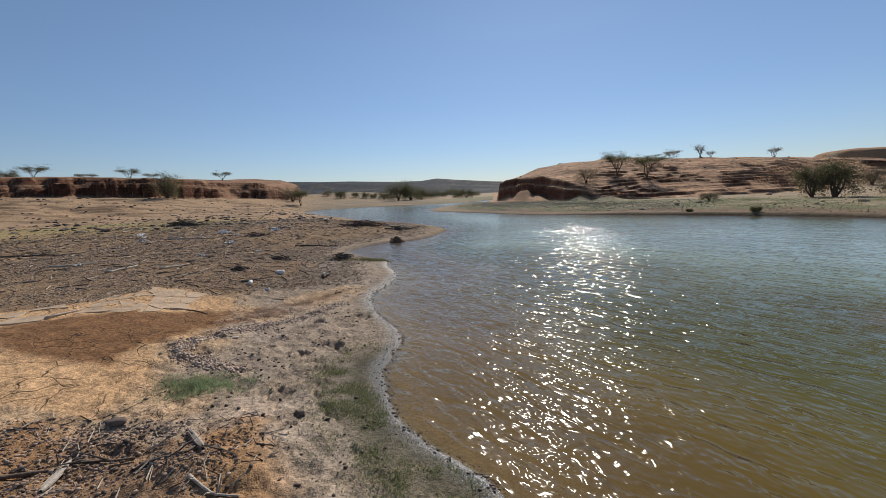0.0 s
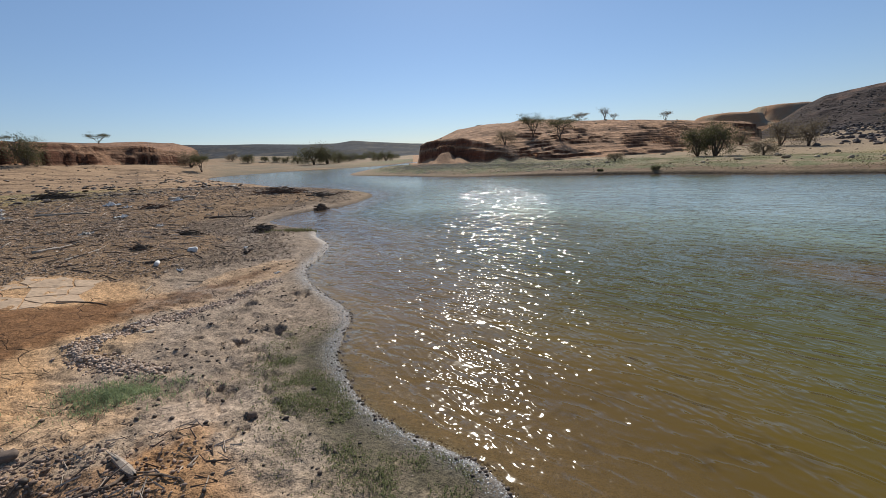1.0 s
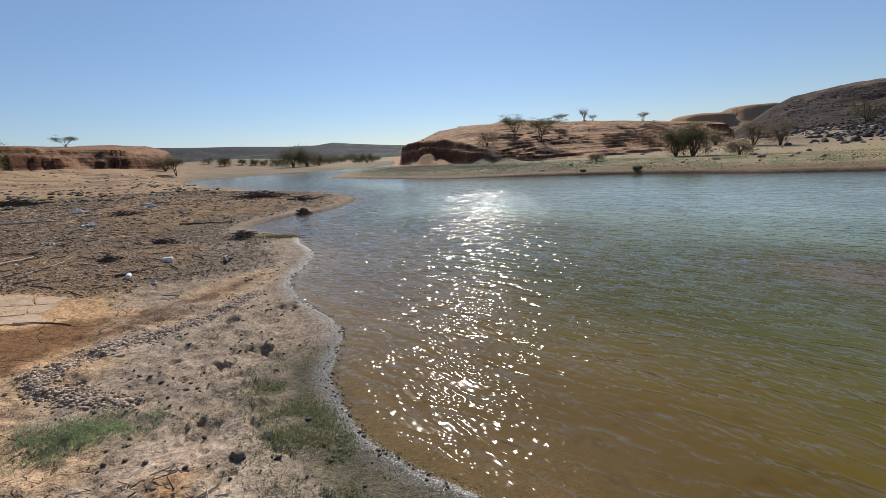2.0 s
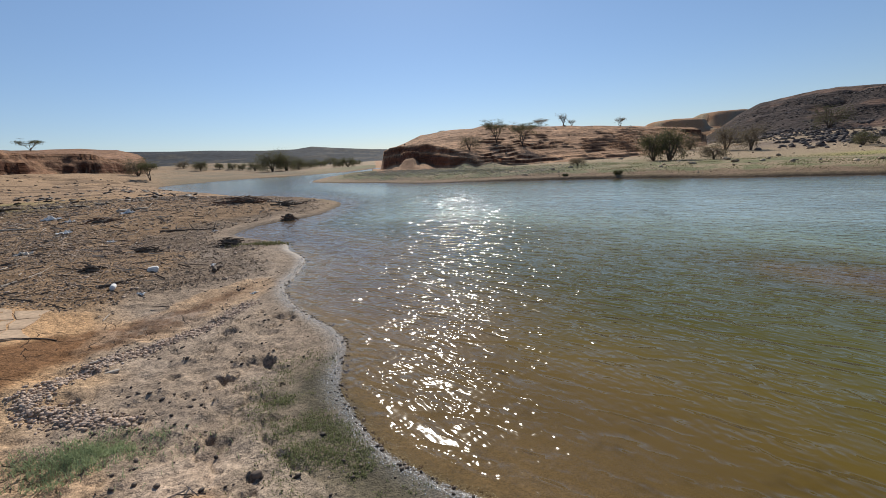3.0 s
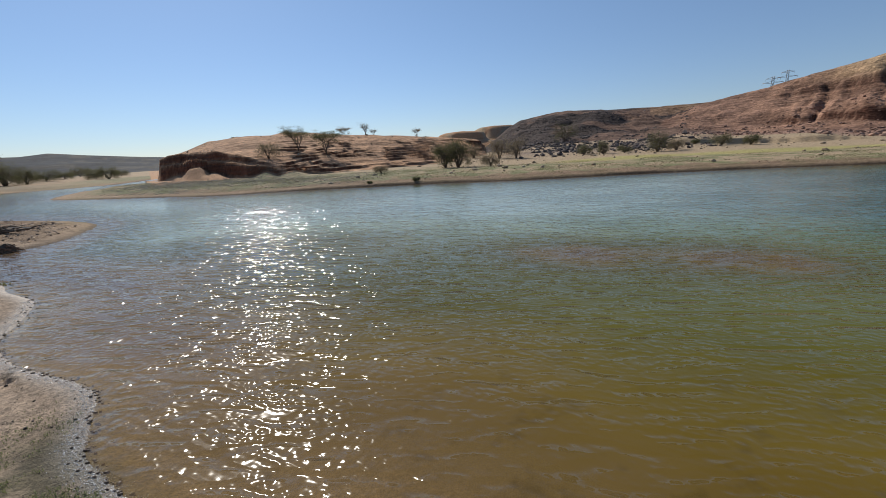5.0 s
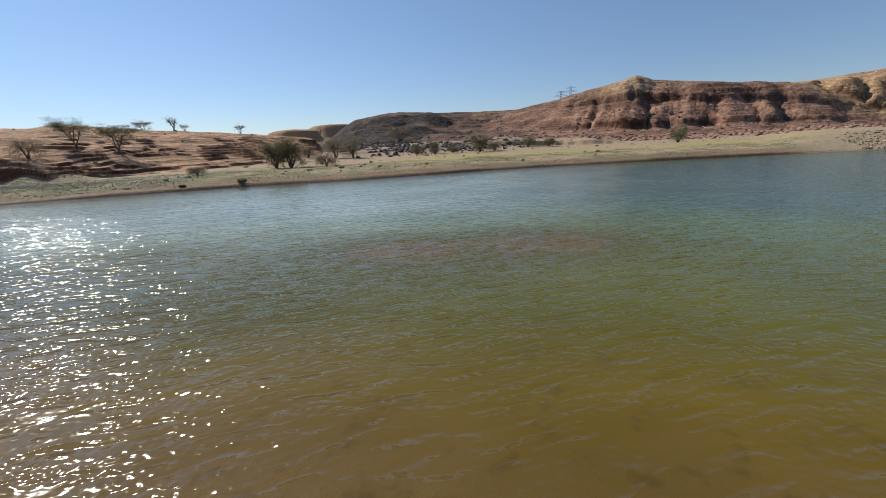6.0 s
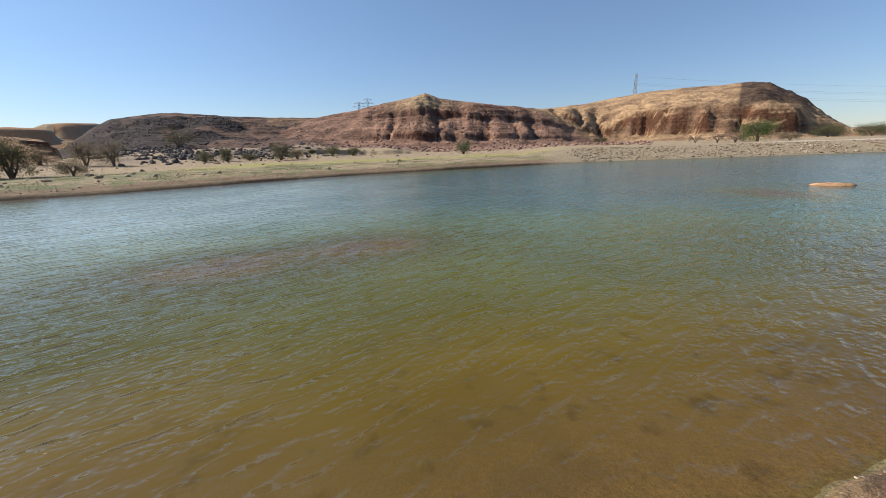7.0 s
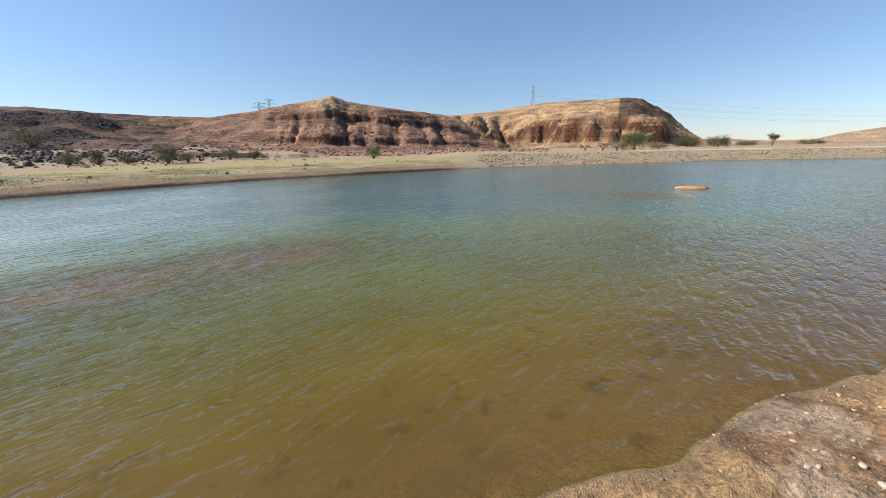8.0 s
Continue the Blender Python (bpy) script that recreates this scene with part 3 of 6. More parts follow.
def water_material():
    """Turbid pond water: clear over the shallows, murky where deep ('depth' attribute, metres), with wind ripples."""
    m, nt, p = nodes_of("pond_water")
    nt.nodes.remove(p)
    pos = nt.nodes.new("ShaderNodeTexCoord").outputs["Object"]
    depth = nt.nodes.new("ShaderNodeAttribute")
    depth.attribute_name = "depth"
    d = depth.outputs["Fac"]
    # ripples: heights in metres
    n0 = noise_out(nt, stretched(nt, pos, 1.1, 2.9, 1, 52), 1.0, 1, 0.5)
    n1 = noise_out(nt, stretched(nt, pos, 3.5, 9.6, 1, 50), 1.0, 0.6, 0.4)
    n2 = noise_out(nt, stretched(nt, pos, 17.0, 22.0, 1, 70), 1.0, 0.0, 0.5)
    n3 = noise_out(nt, stretched(nt, pos, 0.10, 0.16, 1, 30), 1.0, 3)
    gust = spread(nt, noise_out(nt, stretched(nt, pos, 1.6, 4.2, 1, 60), 1.0, 2, 0.6), 0.36, 0.64, 0.35, 1.7)
    calm = spread(nt, n3, 0.35, 0.65, 0.75, 1.15)
    xyz = nt.nodes.new("ShaderNodeSeparateXYZ")
    nt.links.new(pos, xyz.inputs[0])
    lee = math_node(nt, "SUBTRACT", xyz.outputs[0], math_node(nt, "MULTIPLY", xyz.outputs[1], 0.3))
    calm = math_node(nt, "MULTIPLY", calm, spread(nt, lee, 0.6, 3.2, 1.0, 0.8))
    calm = math_node(nt, "MULTIPLY", calm, spread(nt, math_node(nt, "ADD", xyz.outputs[0], xyz.outputs[1]), 13.0, 30.0, 1.0, 0.45))
    shore = spread(nt, d, 0.0, 0.05, 0.5, 1.0)
    crest = math_node(nt, "SUBTRACT", 1.0, math_node(nt, "ABSOLUTE", math_node(nt, "SUBTRACT", math_node(nt, "MULTIPLY", n1, 2.0), 1.0)))
    n1 = math_node(nt, "ADD", math_node(nt, "MULTIPLY", n1, 0.9), math_node(nt, "MULTIPLY", crest, 0.50))
    h = math_node(nt, "ADD", math_node(nt, "MULTIPLY", n1, 0.037), math_node(nt, "MULTIPLY", math_node(nt, "MULTIPLY", n2, 0.0095), gust))
    h = math_node(nt, "ADD", h, math_node(nt, "MULTIPLY", n0, 0.030))
    h = math_node(nt, "MULTIPLY", math_node(nt, "MULTIPLY", h, calm), shore)
    bump = add(nt, "ShaderNodeBump", Strength=1.0, Distance=1.0)
    nt.links.new(h, bump.inputs["Height"])
    # body of the water
    share = math_node(nt, "DIVIDE", d, 1.5)

    def murk(stops):
        r = nt.nodes.new("ShaderNodeValToRGB")
        nt.links.new(share, r.inputs[0])
        el = r.color_ramp.elements
        el[0].color, el[1].color = (*stops[0], 1), (*stops[-1], 1)
        for pos_, c in zip((0.17, 0.34, 0.55, 0.75), stops[1:-1]):
            el.new(pos_).color = (*c, 1)
        return r.outputs[0]

    # north end browner, its deep stops paled for sky reflection; south greener and darker
    north_murk = murk([(0.34, 0.235, 0.15), (0.20, 0.135, 0.068), (0.115, 0.10, 0.036), (0.165, 0.168, 0.088), (0.31, 0.375, 0.285), (0.40, 0.50, 0.455)])
    south_murk = murk([(0.27, 0.165, 0.055), (0.150, 0.098, 0.014), (0.106, 0.095, 0.010), (0.114, 0.128, 0.025), (0.105, 0.155, 0.065), (0.08, 0.15, 0.12)])
    cloud = noise_out(nt, pos, 0.35, 4)
    south = spread(nt, math_node(nt, "ADD", xyz.outputs[1], math_node(nt, "MULTIPLY", cloud, 4.0)), 2.0, 9.0, 1.0, 0.0)
    body = mixed(nt, north_murk, south_murk, south)
    body = mixed(nt, body, spread(nt, cloud, 0.3, 0.7, 0.82, 1.08), 1.0, "MULTIPLY")
    # weed and silt patches that show through from the bed
    weed = math_node(nt, "MULTIPLY", spread(nt, noise_out(nt, pos, 3.2, 3, 0.6), 0.57, 0.68, 0.0, 0.5), spread(nt, d, 0.10, 0.55, 1.0, 0.0))
    body = mixed(nt, body, (0.055, 0.036, 0.010), math_node(nt, "MULTIPLY", weed, south))
    diff = add(nt, "ShaderNodeBsdfDiffuse")
    nt.links.new(body, diff.inputs["Color"])
    clear = add(nt, "ShaderNodeBsdfTransparent")
    clear.inputs["Color"].default_value = (0.86, 0.80, 0.62, 1)
    turb = spread(nt, d, 0.0, 0.30, 0.22, 1.0)
    inner = add(nt, "ShaderNodeMixShader", [(turb, 0), (clear.outputs[0], 1), (diff.outputs[0], 2)])
    lay = add(nt, "ShaderNodeLayerWeight", [(bump.outputs[0], "Normal")], Blend=0.5)
    sheen = math_node(nt, "ADD", math_node(nt, "MULTIPLY", math_node(nt, "POWER", lay.outputs["Facing"], 5.0), 0.98), 0.02)
    gloss = add(nt, "ShaderNodeBsdfGlossy", [(bump.outputs[0], "Normal")], Roughness=0.09)
    outer = add(nt, "ShaderNodeMixShader", [(sheen, 0), (inner.outputs[0], 1), (gloss.outputs[0], 2)])
    nt.links.new(outer.outputs[0], nt.nodes["Material Output"].inputs["Surface"])
    return m


M_GROUND = earth_material("beach_earth", 34.0, 6.0, 0.028, cracks=4.0, dark=0.5, light=1.45)
M_ROCK = earth_material("sandstone", 1.6, 0.35, 0.8, strata=1.6, dark=0.5, light=1.3)
M_FAR = earth_material("far_scrubland", 0.12, 0.02, 1.0, dark=0.45, light=1.4)
M_WATER = water_material()

# ---- ground, hills and water on one graded sheet ----
_ang = np.concatenate([np.arange(-60, 6, 0.25), np.arange(6, 26, 0.125), np.arange(26, 158, 0.25), np.arange(158, 300, 3.0)])
_r = [0.06]
while _r[-1] < 1700:
    q = _r[-1]
    _r.append(q * (1.05 if q < 0.8 else 1.012 if q < 2.2 else 1.0075 if q < 7 else 1.012 if q < 13 else 1.0048 if q < 33 else 1.009 if q < 36 else 1.003 if q < 66 else 1.0056 if q < 135 else 1.012 if q < 200 else 1.03))
_rad = np.array(_r)
NA, NR = len(_ang), len(_rad)
_A, _R = np.meshgrid(np.radians(_ang), _rad, indexing="ij")
GX, GY = (ORIGIN[0] + np.sin(_A) * _R).ravel(), (ORIGIN[1] + np.cos(_A) * _R).ravel()
GZ, GS, GB, GD, GREG = relief(GX, GY, True)
_i, _j = np.meshgrid(np.arange(NA), np.arange(NR - 1), indexing="ij")
_n = (_i + 1) % NA
QUADS = np.stack([_i * NR + _j, _n * NR + _j, _n * NR + _j + 1, _i * NR + _j + 1], -1).reshape(-1, 4)
del _A, _R, _i, _j, _n


def lerp(c, colour, w):
    return c + (np.array(colour) - c) * w[:, None]


def earth_colours():
    x, y, z, s, b, D, reg = GX, GY, GZ, GS, GB, GD, GREG
    def noise_within(reach, *args):
        out = np.zeros(x.shape)
        k = np.flatnonzero(reach)
        out[k] = fbm(x[k], y[k], *args)
        return out

    n1, n2, n3 = noise_within(D < 70, 0.9, 4, 101), noise_within(D < 30, 0.22, 4, 102), noise_within(D < 320, 6.0, 4, 103)
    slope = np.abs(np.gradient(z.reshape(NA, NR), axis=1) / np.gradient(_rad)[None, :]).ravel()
    c = np.tile(np.array((0.40, 0.30, 0.21)), (len(x), 1))
    west = 1 - step(D, 8, 14) * step(b, -4, 8) * (1 - step(b, 152, 160))
    # west beach: grey mud, then orange silt, dark gravel, pale sand
    mudflat = (1 - step(s + 0.35 * n1, 1.6, 2.0)) * west
    c = lerp(c, (0.345, 0.262, 0.188), mudflat)
    c = lerp(c, (0.175, 0.122, 0.080), step(s + 0.9 * n1 - field_from(y), 0.0, 0.8) * (1 - step(D + 9 * n3, 20, 30)) * west * (0.75 + 0.4 * n2))
    c = lerp(c, (0.46, 0.315, 0.195), silt_at(x, y))
    c = lerp(c, (0.165, 0.088, 0.045), step(patch_at(x, y, STAIN, 0.0) + 0.30 * n1 + 0.12 * n2, -0.05, 0.18) * silt_at(x, y) * 0.9)
    mound = np.exp(-((x + 1.15) / 0.62) ** 2 - ((y - 1.95) / 0.75) ** 2)
    c = lerp(c, (0.37, 0.21, 0.10), step(mound + 0.45 * n2, 0.25, 0.6) * step(s, 0.7, 1.0))
    c = lerp(c, (0.44, 0.33, 0.24), step(np.exp(-((x + 1.4) / 0.3) ** 2 - ((y - 2.75) / 0.25) ** 2) + 0.3 * n2, 0.4, 0.7))
    under = np.exp(-((x + 2.3) / 1.1) ** 2 - ((y - 1.9) / 0.62) ** 2)
    c = lerp(c, (0.25, 0.155, 0.09), step(under + 0.4 * n2, 0.3, 0.6) * step(s, 0.9, 1.3))
    south = 1 - step(y, -0.6, 0.6)
    c = lerp(c, (0.40, 0.25, 0.12), south * west * (1 - step(D, 8, 14)))
    c = lerp(c, (0.21, 0.115, 0.058), south * west * step(n1 + 0.4 * n2, -0.05, 0.25) * (1 - step(D, 8, 14)) * 0.8)
    c = lerp(c, (0.44, 0.33, 0.225), south * west * step(n1 - 0.6 * n2, 0.28, 0.5) * (1 - step(D, 8, 14)) * 0.6)
    # bare sand towards the cliffs, a belt of thin yellow-green growth
    c = lerp(c, (0.44, 0.29, 0.17), step(D + 9 * n3, 20, 30) * west)
    streak = fbm(x * 0.55 + y * 0.2, y * 1.6 - x * 0.9, 1.6, 4, 104)
    c = lerp(c, (0.20, 0.13, 0.08), step(streak, -0.04, 0.22) * step(D, 14, 22) * (1 - step(D, 60, 75)) * west * 0.72)
    belt = np.exp(-((D - 27 - 8 * n3) / 5.0) ** 2) * step(-b, 20, 34)
    c = lerp(c, (0.33, 0.29, 0.13), np.clip(belt * (0.9 + 0.5 * n1), 0, 0.9) * west)
    c = lerp(c, (0.25, 0.20, 0.13), step(D, 52, 66) * step(b, -22, -15) * west * np.clip(0.75 + 0.9 * n3, 0, 1))
    # algae by the water, wet rim
    alg = np.exp(-((s - 0.22) / 0.34) ** 2) * (1 - step(y, 3.4, 4.2)) * step(y, 1.0, 1.7)
    c = lerp(c, (0.095, 0.082, 0.047), np.clip(alg * (0.95 + 0.9 * n2), 0, 0.9) * west)
    c = c * (1 - 0.35 * (1 - step(s, 0.05, 0.28 + 0.12))[:, None])
    # east bank: thin grass over pale sand
    east = 1 - west
    g = step(D + 6 * n3, 12, 16) * (1 - step(s + 6 * n3, 9, 16))
    c = lerp(c, (0.42, 0.315, 0.20), east)
    c = lerp(c, (0.215, 0.215, 0.105), east * g * np.clip(0.45 + 1.5 * n1 + 0.7 * n3, 0, 1) * (1 - step(b, 104, 109)))
    c = lerp(c, (0.19, 0.19, 0.10), east * step(s, 0.8, 1.8) * (1 - step(s + 3 * n3, 9, 13)) * (1 - step(b, 32, 60)) * np.clip(0.7 + 0.8 * n1, 0, 0.95))
    c = lerp(c, (0.24, 0.155, 0.10), east * (1 - step(s + 1.2 * n1, 1.2, 2.4)) * 0.75 * (1 - step(b, 104, 109)))
    c = lerp(c, (0.40, 0.36, 0.13), east * step(s + 2 * n3, 9, 11) * (1 - step(s + 2 * n3, 13, 16)) * step(b, 55, 62) * (1 - step(b, 104, 109)) * 0.8)
    c = lerp(c, (0.085, 0.06, 0.04), east * (1 - step(s + 0.08 * n1, 0.10, 0.20)) * (1 - step(b, 104, 107)))
    c = lerp(c, (0.38, 0.30, 0.195), east * step(b, 104, 109) * (1 - step(s, 7, 9)))
    c = lerp(c, (0.60, 0.52, 0.42), east * step(b, 126, 131) * step(s, 9, 11) * (1 - step(s, 15, 18)))
    c = lerp(c, (0.36, 0.22, 0.155), east * step(b, 68, 76) * step(D, 62, 72) * (1 - step(b, 112, 118)))
    c = lerp(c, (0.46, 0.26, 0.14), step(b, 41, 43) * (1 - step(b, 52, 54)) * step(D, 105, 118) * (1 - step(n3, 0.05, 0.3)))
    rocky = step(b, 48, 55) * (1 - step(b, 70, 76)) * step(D, 44, 54)
    c = lerp(c, (0.20, 0.15, 0.12), east * rocky * np.clip(0.55 + 0.9 * n3, 0, 1))
    c = lerp(c, (0.50, 0.30, 0.17), ((b > 7.5) & (b < 26)) * step(D, 39, 43) * (reg == 0))
    # bed, with a rim of algae on the south shore
    c = lerp(c, (0.195, 0.12, 0.042), step(-s, 0.0, 0.3))
    c = lerp(c, (0.26, 0.18, 0.115), step(-s, 0.0, 0.3) * step(y, 0.0, 2.0))
    c = lerp(c, (0.09, 0.058, 0.026), step(-s, 0.1, 0.4) * step(n1 + 0.5 * n2, 0.05, 0.25) * (1 - 0.6 * step(y, 0.0, 2.0)))
    c = lerp(c, (0.15, 0.135, 0.04), np.exp(-((s + 0.03 + 0.05 * n2) / 0.06) ** 2) * (1 - step(y, -0.4, 0.4)) * (D < 8) * 0.8)
    bar = np.exp(-(((x - 5.75) * 0.92 + (y - 2.6) * 0.40) / 1.1) ** 2 - (((x - 5.75) * 0.40 - (y - 2.6) * 0.92) / 2.8) ** 4)
    c = lerp(c, (0.42, 0.29, 0.22), bar * (s < 0) * np.clip(0.6 + 0.8 * n2, 0, 1))
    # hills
    # steep faces get redder rock, with cliff shade darkened into the colour too
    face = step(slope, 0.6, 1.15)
    # hill 6: the blue of distant air is mixed into its dark base colours
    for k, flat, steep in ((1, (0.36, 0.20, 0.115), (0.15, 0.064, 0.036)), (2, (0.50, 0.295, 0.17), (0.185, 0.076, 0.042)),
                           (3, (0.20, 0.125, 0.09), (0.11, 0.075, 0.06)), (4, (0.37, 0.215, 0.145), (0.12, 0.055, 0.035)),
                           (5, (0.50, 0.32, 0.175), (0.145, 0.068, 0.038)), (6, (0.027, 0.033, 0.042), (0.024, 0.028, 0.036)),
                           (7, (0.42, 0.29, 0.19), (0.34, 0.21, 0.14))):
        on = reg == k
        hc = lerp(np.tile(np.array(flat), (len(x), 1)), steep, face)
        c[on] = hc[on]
    dark = (reg == 3) * step(noise_within(reg == 3, 9, 4, 110) + 0.25 * noise_within(reg == 3, 30, 2, 111) + 0.25 * (1 - step(b, 60, 66)), -0.10, 0.12) * (1 - 0.6 * step(D, 128, 135))
    c = lerp(c, (0.065, 0.052, 0.048), dark.astype(float) * 0.9)
    c = lerp(c, (0.30, 0.19, 0.115), ((reg == 3) & (b > 69)) * step(D, 112, 126) * 0.8)
    cap = (reg == 5) * step(noise_within(reg == 5, 5, 5, 112), 0.02, 0.2)
    c = lerp(c, (0.27, 0.165, 0.10), cap.astype(float) * 0.75)
    c = lerp(c, (0.10, 0.065, 0.048), ((reg == 5) & (b > 126)) * step(z + 2.5 * n3, 8.0, 10.5) * 0.9)
    crag = (reg == 4) * step(noise_within(reg == 4, 5, 5, 114), -0.02, 0.25)
    c = lerp(c, (0.17, 0.095, 0.066), crag.astype(float) * 0.7)
    tip = (reg == 4) * step(z, 9.5, 12) * np.exp(-((b - 89) / 4) ** 2)
    c = lerp(c, (0.46, 0.32, 0.19), tip.astype(float))
    blot = step(noise_within(reg == 6, 25, 4, 113), 0.1, 0.3) * (reg == 6)
    c = lerp(c, (0.085, 0.075, 0.06), blot.astype(float) * 0.7)
    c = lerp(c, (0.42, 0.33, 0.25), step(n2 + 0.6 * n1, 0.24, 0.45) * (1 - step(s, 1.6, 2.2)) * step(s, .3, .5) * west * (1 - step(D, 9, 14)) * 0.45)
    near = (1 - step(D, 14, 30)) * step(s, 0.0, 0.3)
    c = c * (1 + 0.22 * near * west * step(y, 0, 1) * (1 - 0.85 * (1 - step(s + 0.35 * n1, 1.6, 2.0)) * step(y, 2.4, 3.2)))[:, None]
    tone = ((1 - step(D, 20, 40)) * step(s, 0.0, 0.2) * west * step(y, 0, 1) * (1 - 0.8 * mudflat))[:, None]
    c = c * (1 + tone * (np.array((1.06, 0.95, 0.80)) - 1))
    mud = np.clip(0.35 * (1 - step(s + 0.3 * n1, 1.4, 2.0)) * west * step(y, 2.9, 3.6) + silt_at(x, y) * west, 0, 1) * (1 - step(D, 9, 14)) * step(s, 0.4, 0.7)
    damp = np.maximum(0.8 * (1 - step(s, 0.03, 0.30)), 0.35 * mudflat * np.clip(0.7 + 0.9 * n1, 0, 1)) * (1 - step(D, 8, 13))
    return np.clip(c, 0.01, 0.9), np.clip(damp, 0, 1), mud


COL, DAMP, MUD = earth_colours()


def sheet(name, quads, mat, z, extra):
    """A mesh object from some of the sheet's quads, with per-point attributes."""
    used, inv = np.unique(quads, return_inverse=True)
    q = inv.reshape(-1, 4)
    me = bpy.data.meshes.new(name)
    me.vertices.add(len(used))
    me.vertices.foreach_set("co", np.stack([GX[used], GY[used], z[used]], 1).astype(np.float32).ravel())
    me.loops.add(q.size)
    me.loops.foreach_set("vertex_index", q.ravel().astype(np.int32))
    me.polygons.add(len(q))
    me.polygons.foreach_set("loop_start", np.arange(0, q.size, 4, dtype=np.int32))
    me.update(calc_edges=True)
    me.polygons.foreach_set("use_smooth", np.full(len(q), True))
    for key, values in extra.items():
        if values.ndim == 2:
            a = me.attributes.new(key, "FLOAT_COLOR", "POINT")
            a.data.foreach_set("color", np.concatenate([values[used], np.ones((len(used), 1))], 1).astype(np.float32).ravel())
        else:
            a = me.attributes.new(key, "FLOAT", "POINT")
            a.data.foreach_set("value", values[used].astype(np.float32))
    me.materials.append(mat)
    me.validate()
    return new(name, me)


_extra = {"earth": COL, "damp": DAMP, "mud": MUD}
_qreg = GREG[QUADS].max(1)
LABELS = {"west_cliff": ("low broken red sandstone cliff above a sand slope", "cliff"),
          "sandstone_bluff": ("orange sandstone bluff with ledges and dune sand", "bluff"),
          "dark_hill": ("low hill strewn with dark weathered boulders", "hill"),
          "red_mountain": ("gullied red sandstone mountain with layered cliffs", "mountain"),
          "sandy_ridge": ("yellow sandy ridge with brown cliffs at its foot", "ridge"),
          "far_ridge": ("long dark scrub-covered ridge on the horizon", "ridge"),
          "far_mesa": ("pale flat-topped mesa on the far plain", "mesa")}
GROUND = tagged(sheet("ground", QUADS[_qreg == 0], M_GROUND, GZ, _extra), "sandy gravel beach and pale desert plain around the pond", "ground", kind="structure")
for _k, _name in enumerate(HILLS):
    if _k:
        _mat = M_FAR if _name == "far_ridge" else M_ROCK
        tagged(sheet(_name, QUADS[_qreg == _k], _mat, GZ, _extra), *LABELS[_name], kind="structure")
_grid = np.arange(NA * NR).reshape(NA, NR)[::2, ::2]
_wq = np.stack([_grid, np.roll(_grid, -1, 0), np.roll(np.roll(_grid, -1, 0), -1, 1), np.roll(_grid, -1, 1)], -1)[:, :-1].reshape(-1, 4)
_wq = _wq[(GS[_wq].min(1) < 0.35) & (GD[_wq].max(1) < 130)]
tagged(sheet("water", _wq, M_WATER, np.zeros_like(GZ), {"depth": np.maximum(-GZ, 0)}), "greenish brown pond water rippled by wind", "water", kind="structure")


# ---- things: shared builders ----
def mesh_of(name, verts, faces, mat, smooth=True):
    """Mesh from arrays; faces all of one size."""
    verts, faces = np.asarray(verts, np.float32), np.asarray(faces, np.int32)
    k = faces.shape[1]
    me = bpy.data.meshes.new(name)
    me.vertices.add(len(verts))
    me.vertices.foreach_set("co", verts.ravel())
    me.loops.add(faces.size)
    me.loops.foreach_set("vertex_index", faces.ravel())
    me.polygons.add(len(faces))
    me.polygons.foreach_set("loop_start", np.arange(0, faces.size, k, dtype=np.int32))
    me.update(calc_edges=True)
    me.polygons.foreach_set("use_smooth", np.full(len(faces), smooth))
    me.materials.append(mat)
    return me


def part(name, me, parent, label=""):
    ob = new(name, me)
    ob.parent = parent
    return tagged(ob, label)


def thing(name, x, y, z, label, category, group="", turn=0.0):
    ob = new(name)
    ob.matrix_world = pose(x, y, z, 0, 0, turn)
    return tagged(ob, label, category, group)


_G = (1 + 5 ** 0.5) / 2
ICO_V = np.array([(-1, _G, 0), (1, _G, 0), (-1, -_G, 0), (1, -_G, 0), (0, -1, _G), (0, 1, _G), (0, -1, -_G), (0, 1, -_G),
                  (_G, 0, -1), (_G, 0, 1), (-_G, 0, -1), (-_G, 0, 1)]) / math.hypot(1, _G)
ICO_F = np.array([tuple(map(int, q.split())) for q in
                  "0 11 5,0 5 1,0 1 7,0 7 10,0 10 11,1 5 9,5 11 4,11 10 2,10 7 6,7 1 8,3 9 4,3 4 2,3 2 6,3 6 8,3 8 9,4 9 5,2 4 11,6 2 10,8 6 7,9 8 1".split(",")])


OCT_V = np.array([(1, 0, 0), (0.2, 0.9, 0.1), (-0.9, 0.1, 0), (-0.1, -1, 0.1), (0.1, 0.1, 1), (0, 0, -1)])
OCT_F = np.array([(0, 1, 4), (1, 2, 4), (2, 3, 4), (3, 0, 4), (1, 0, 5), (2, 1, 5), (3, 2, 5), (0, 3, 5)])


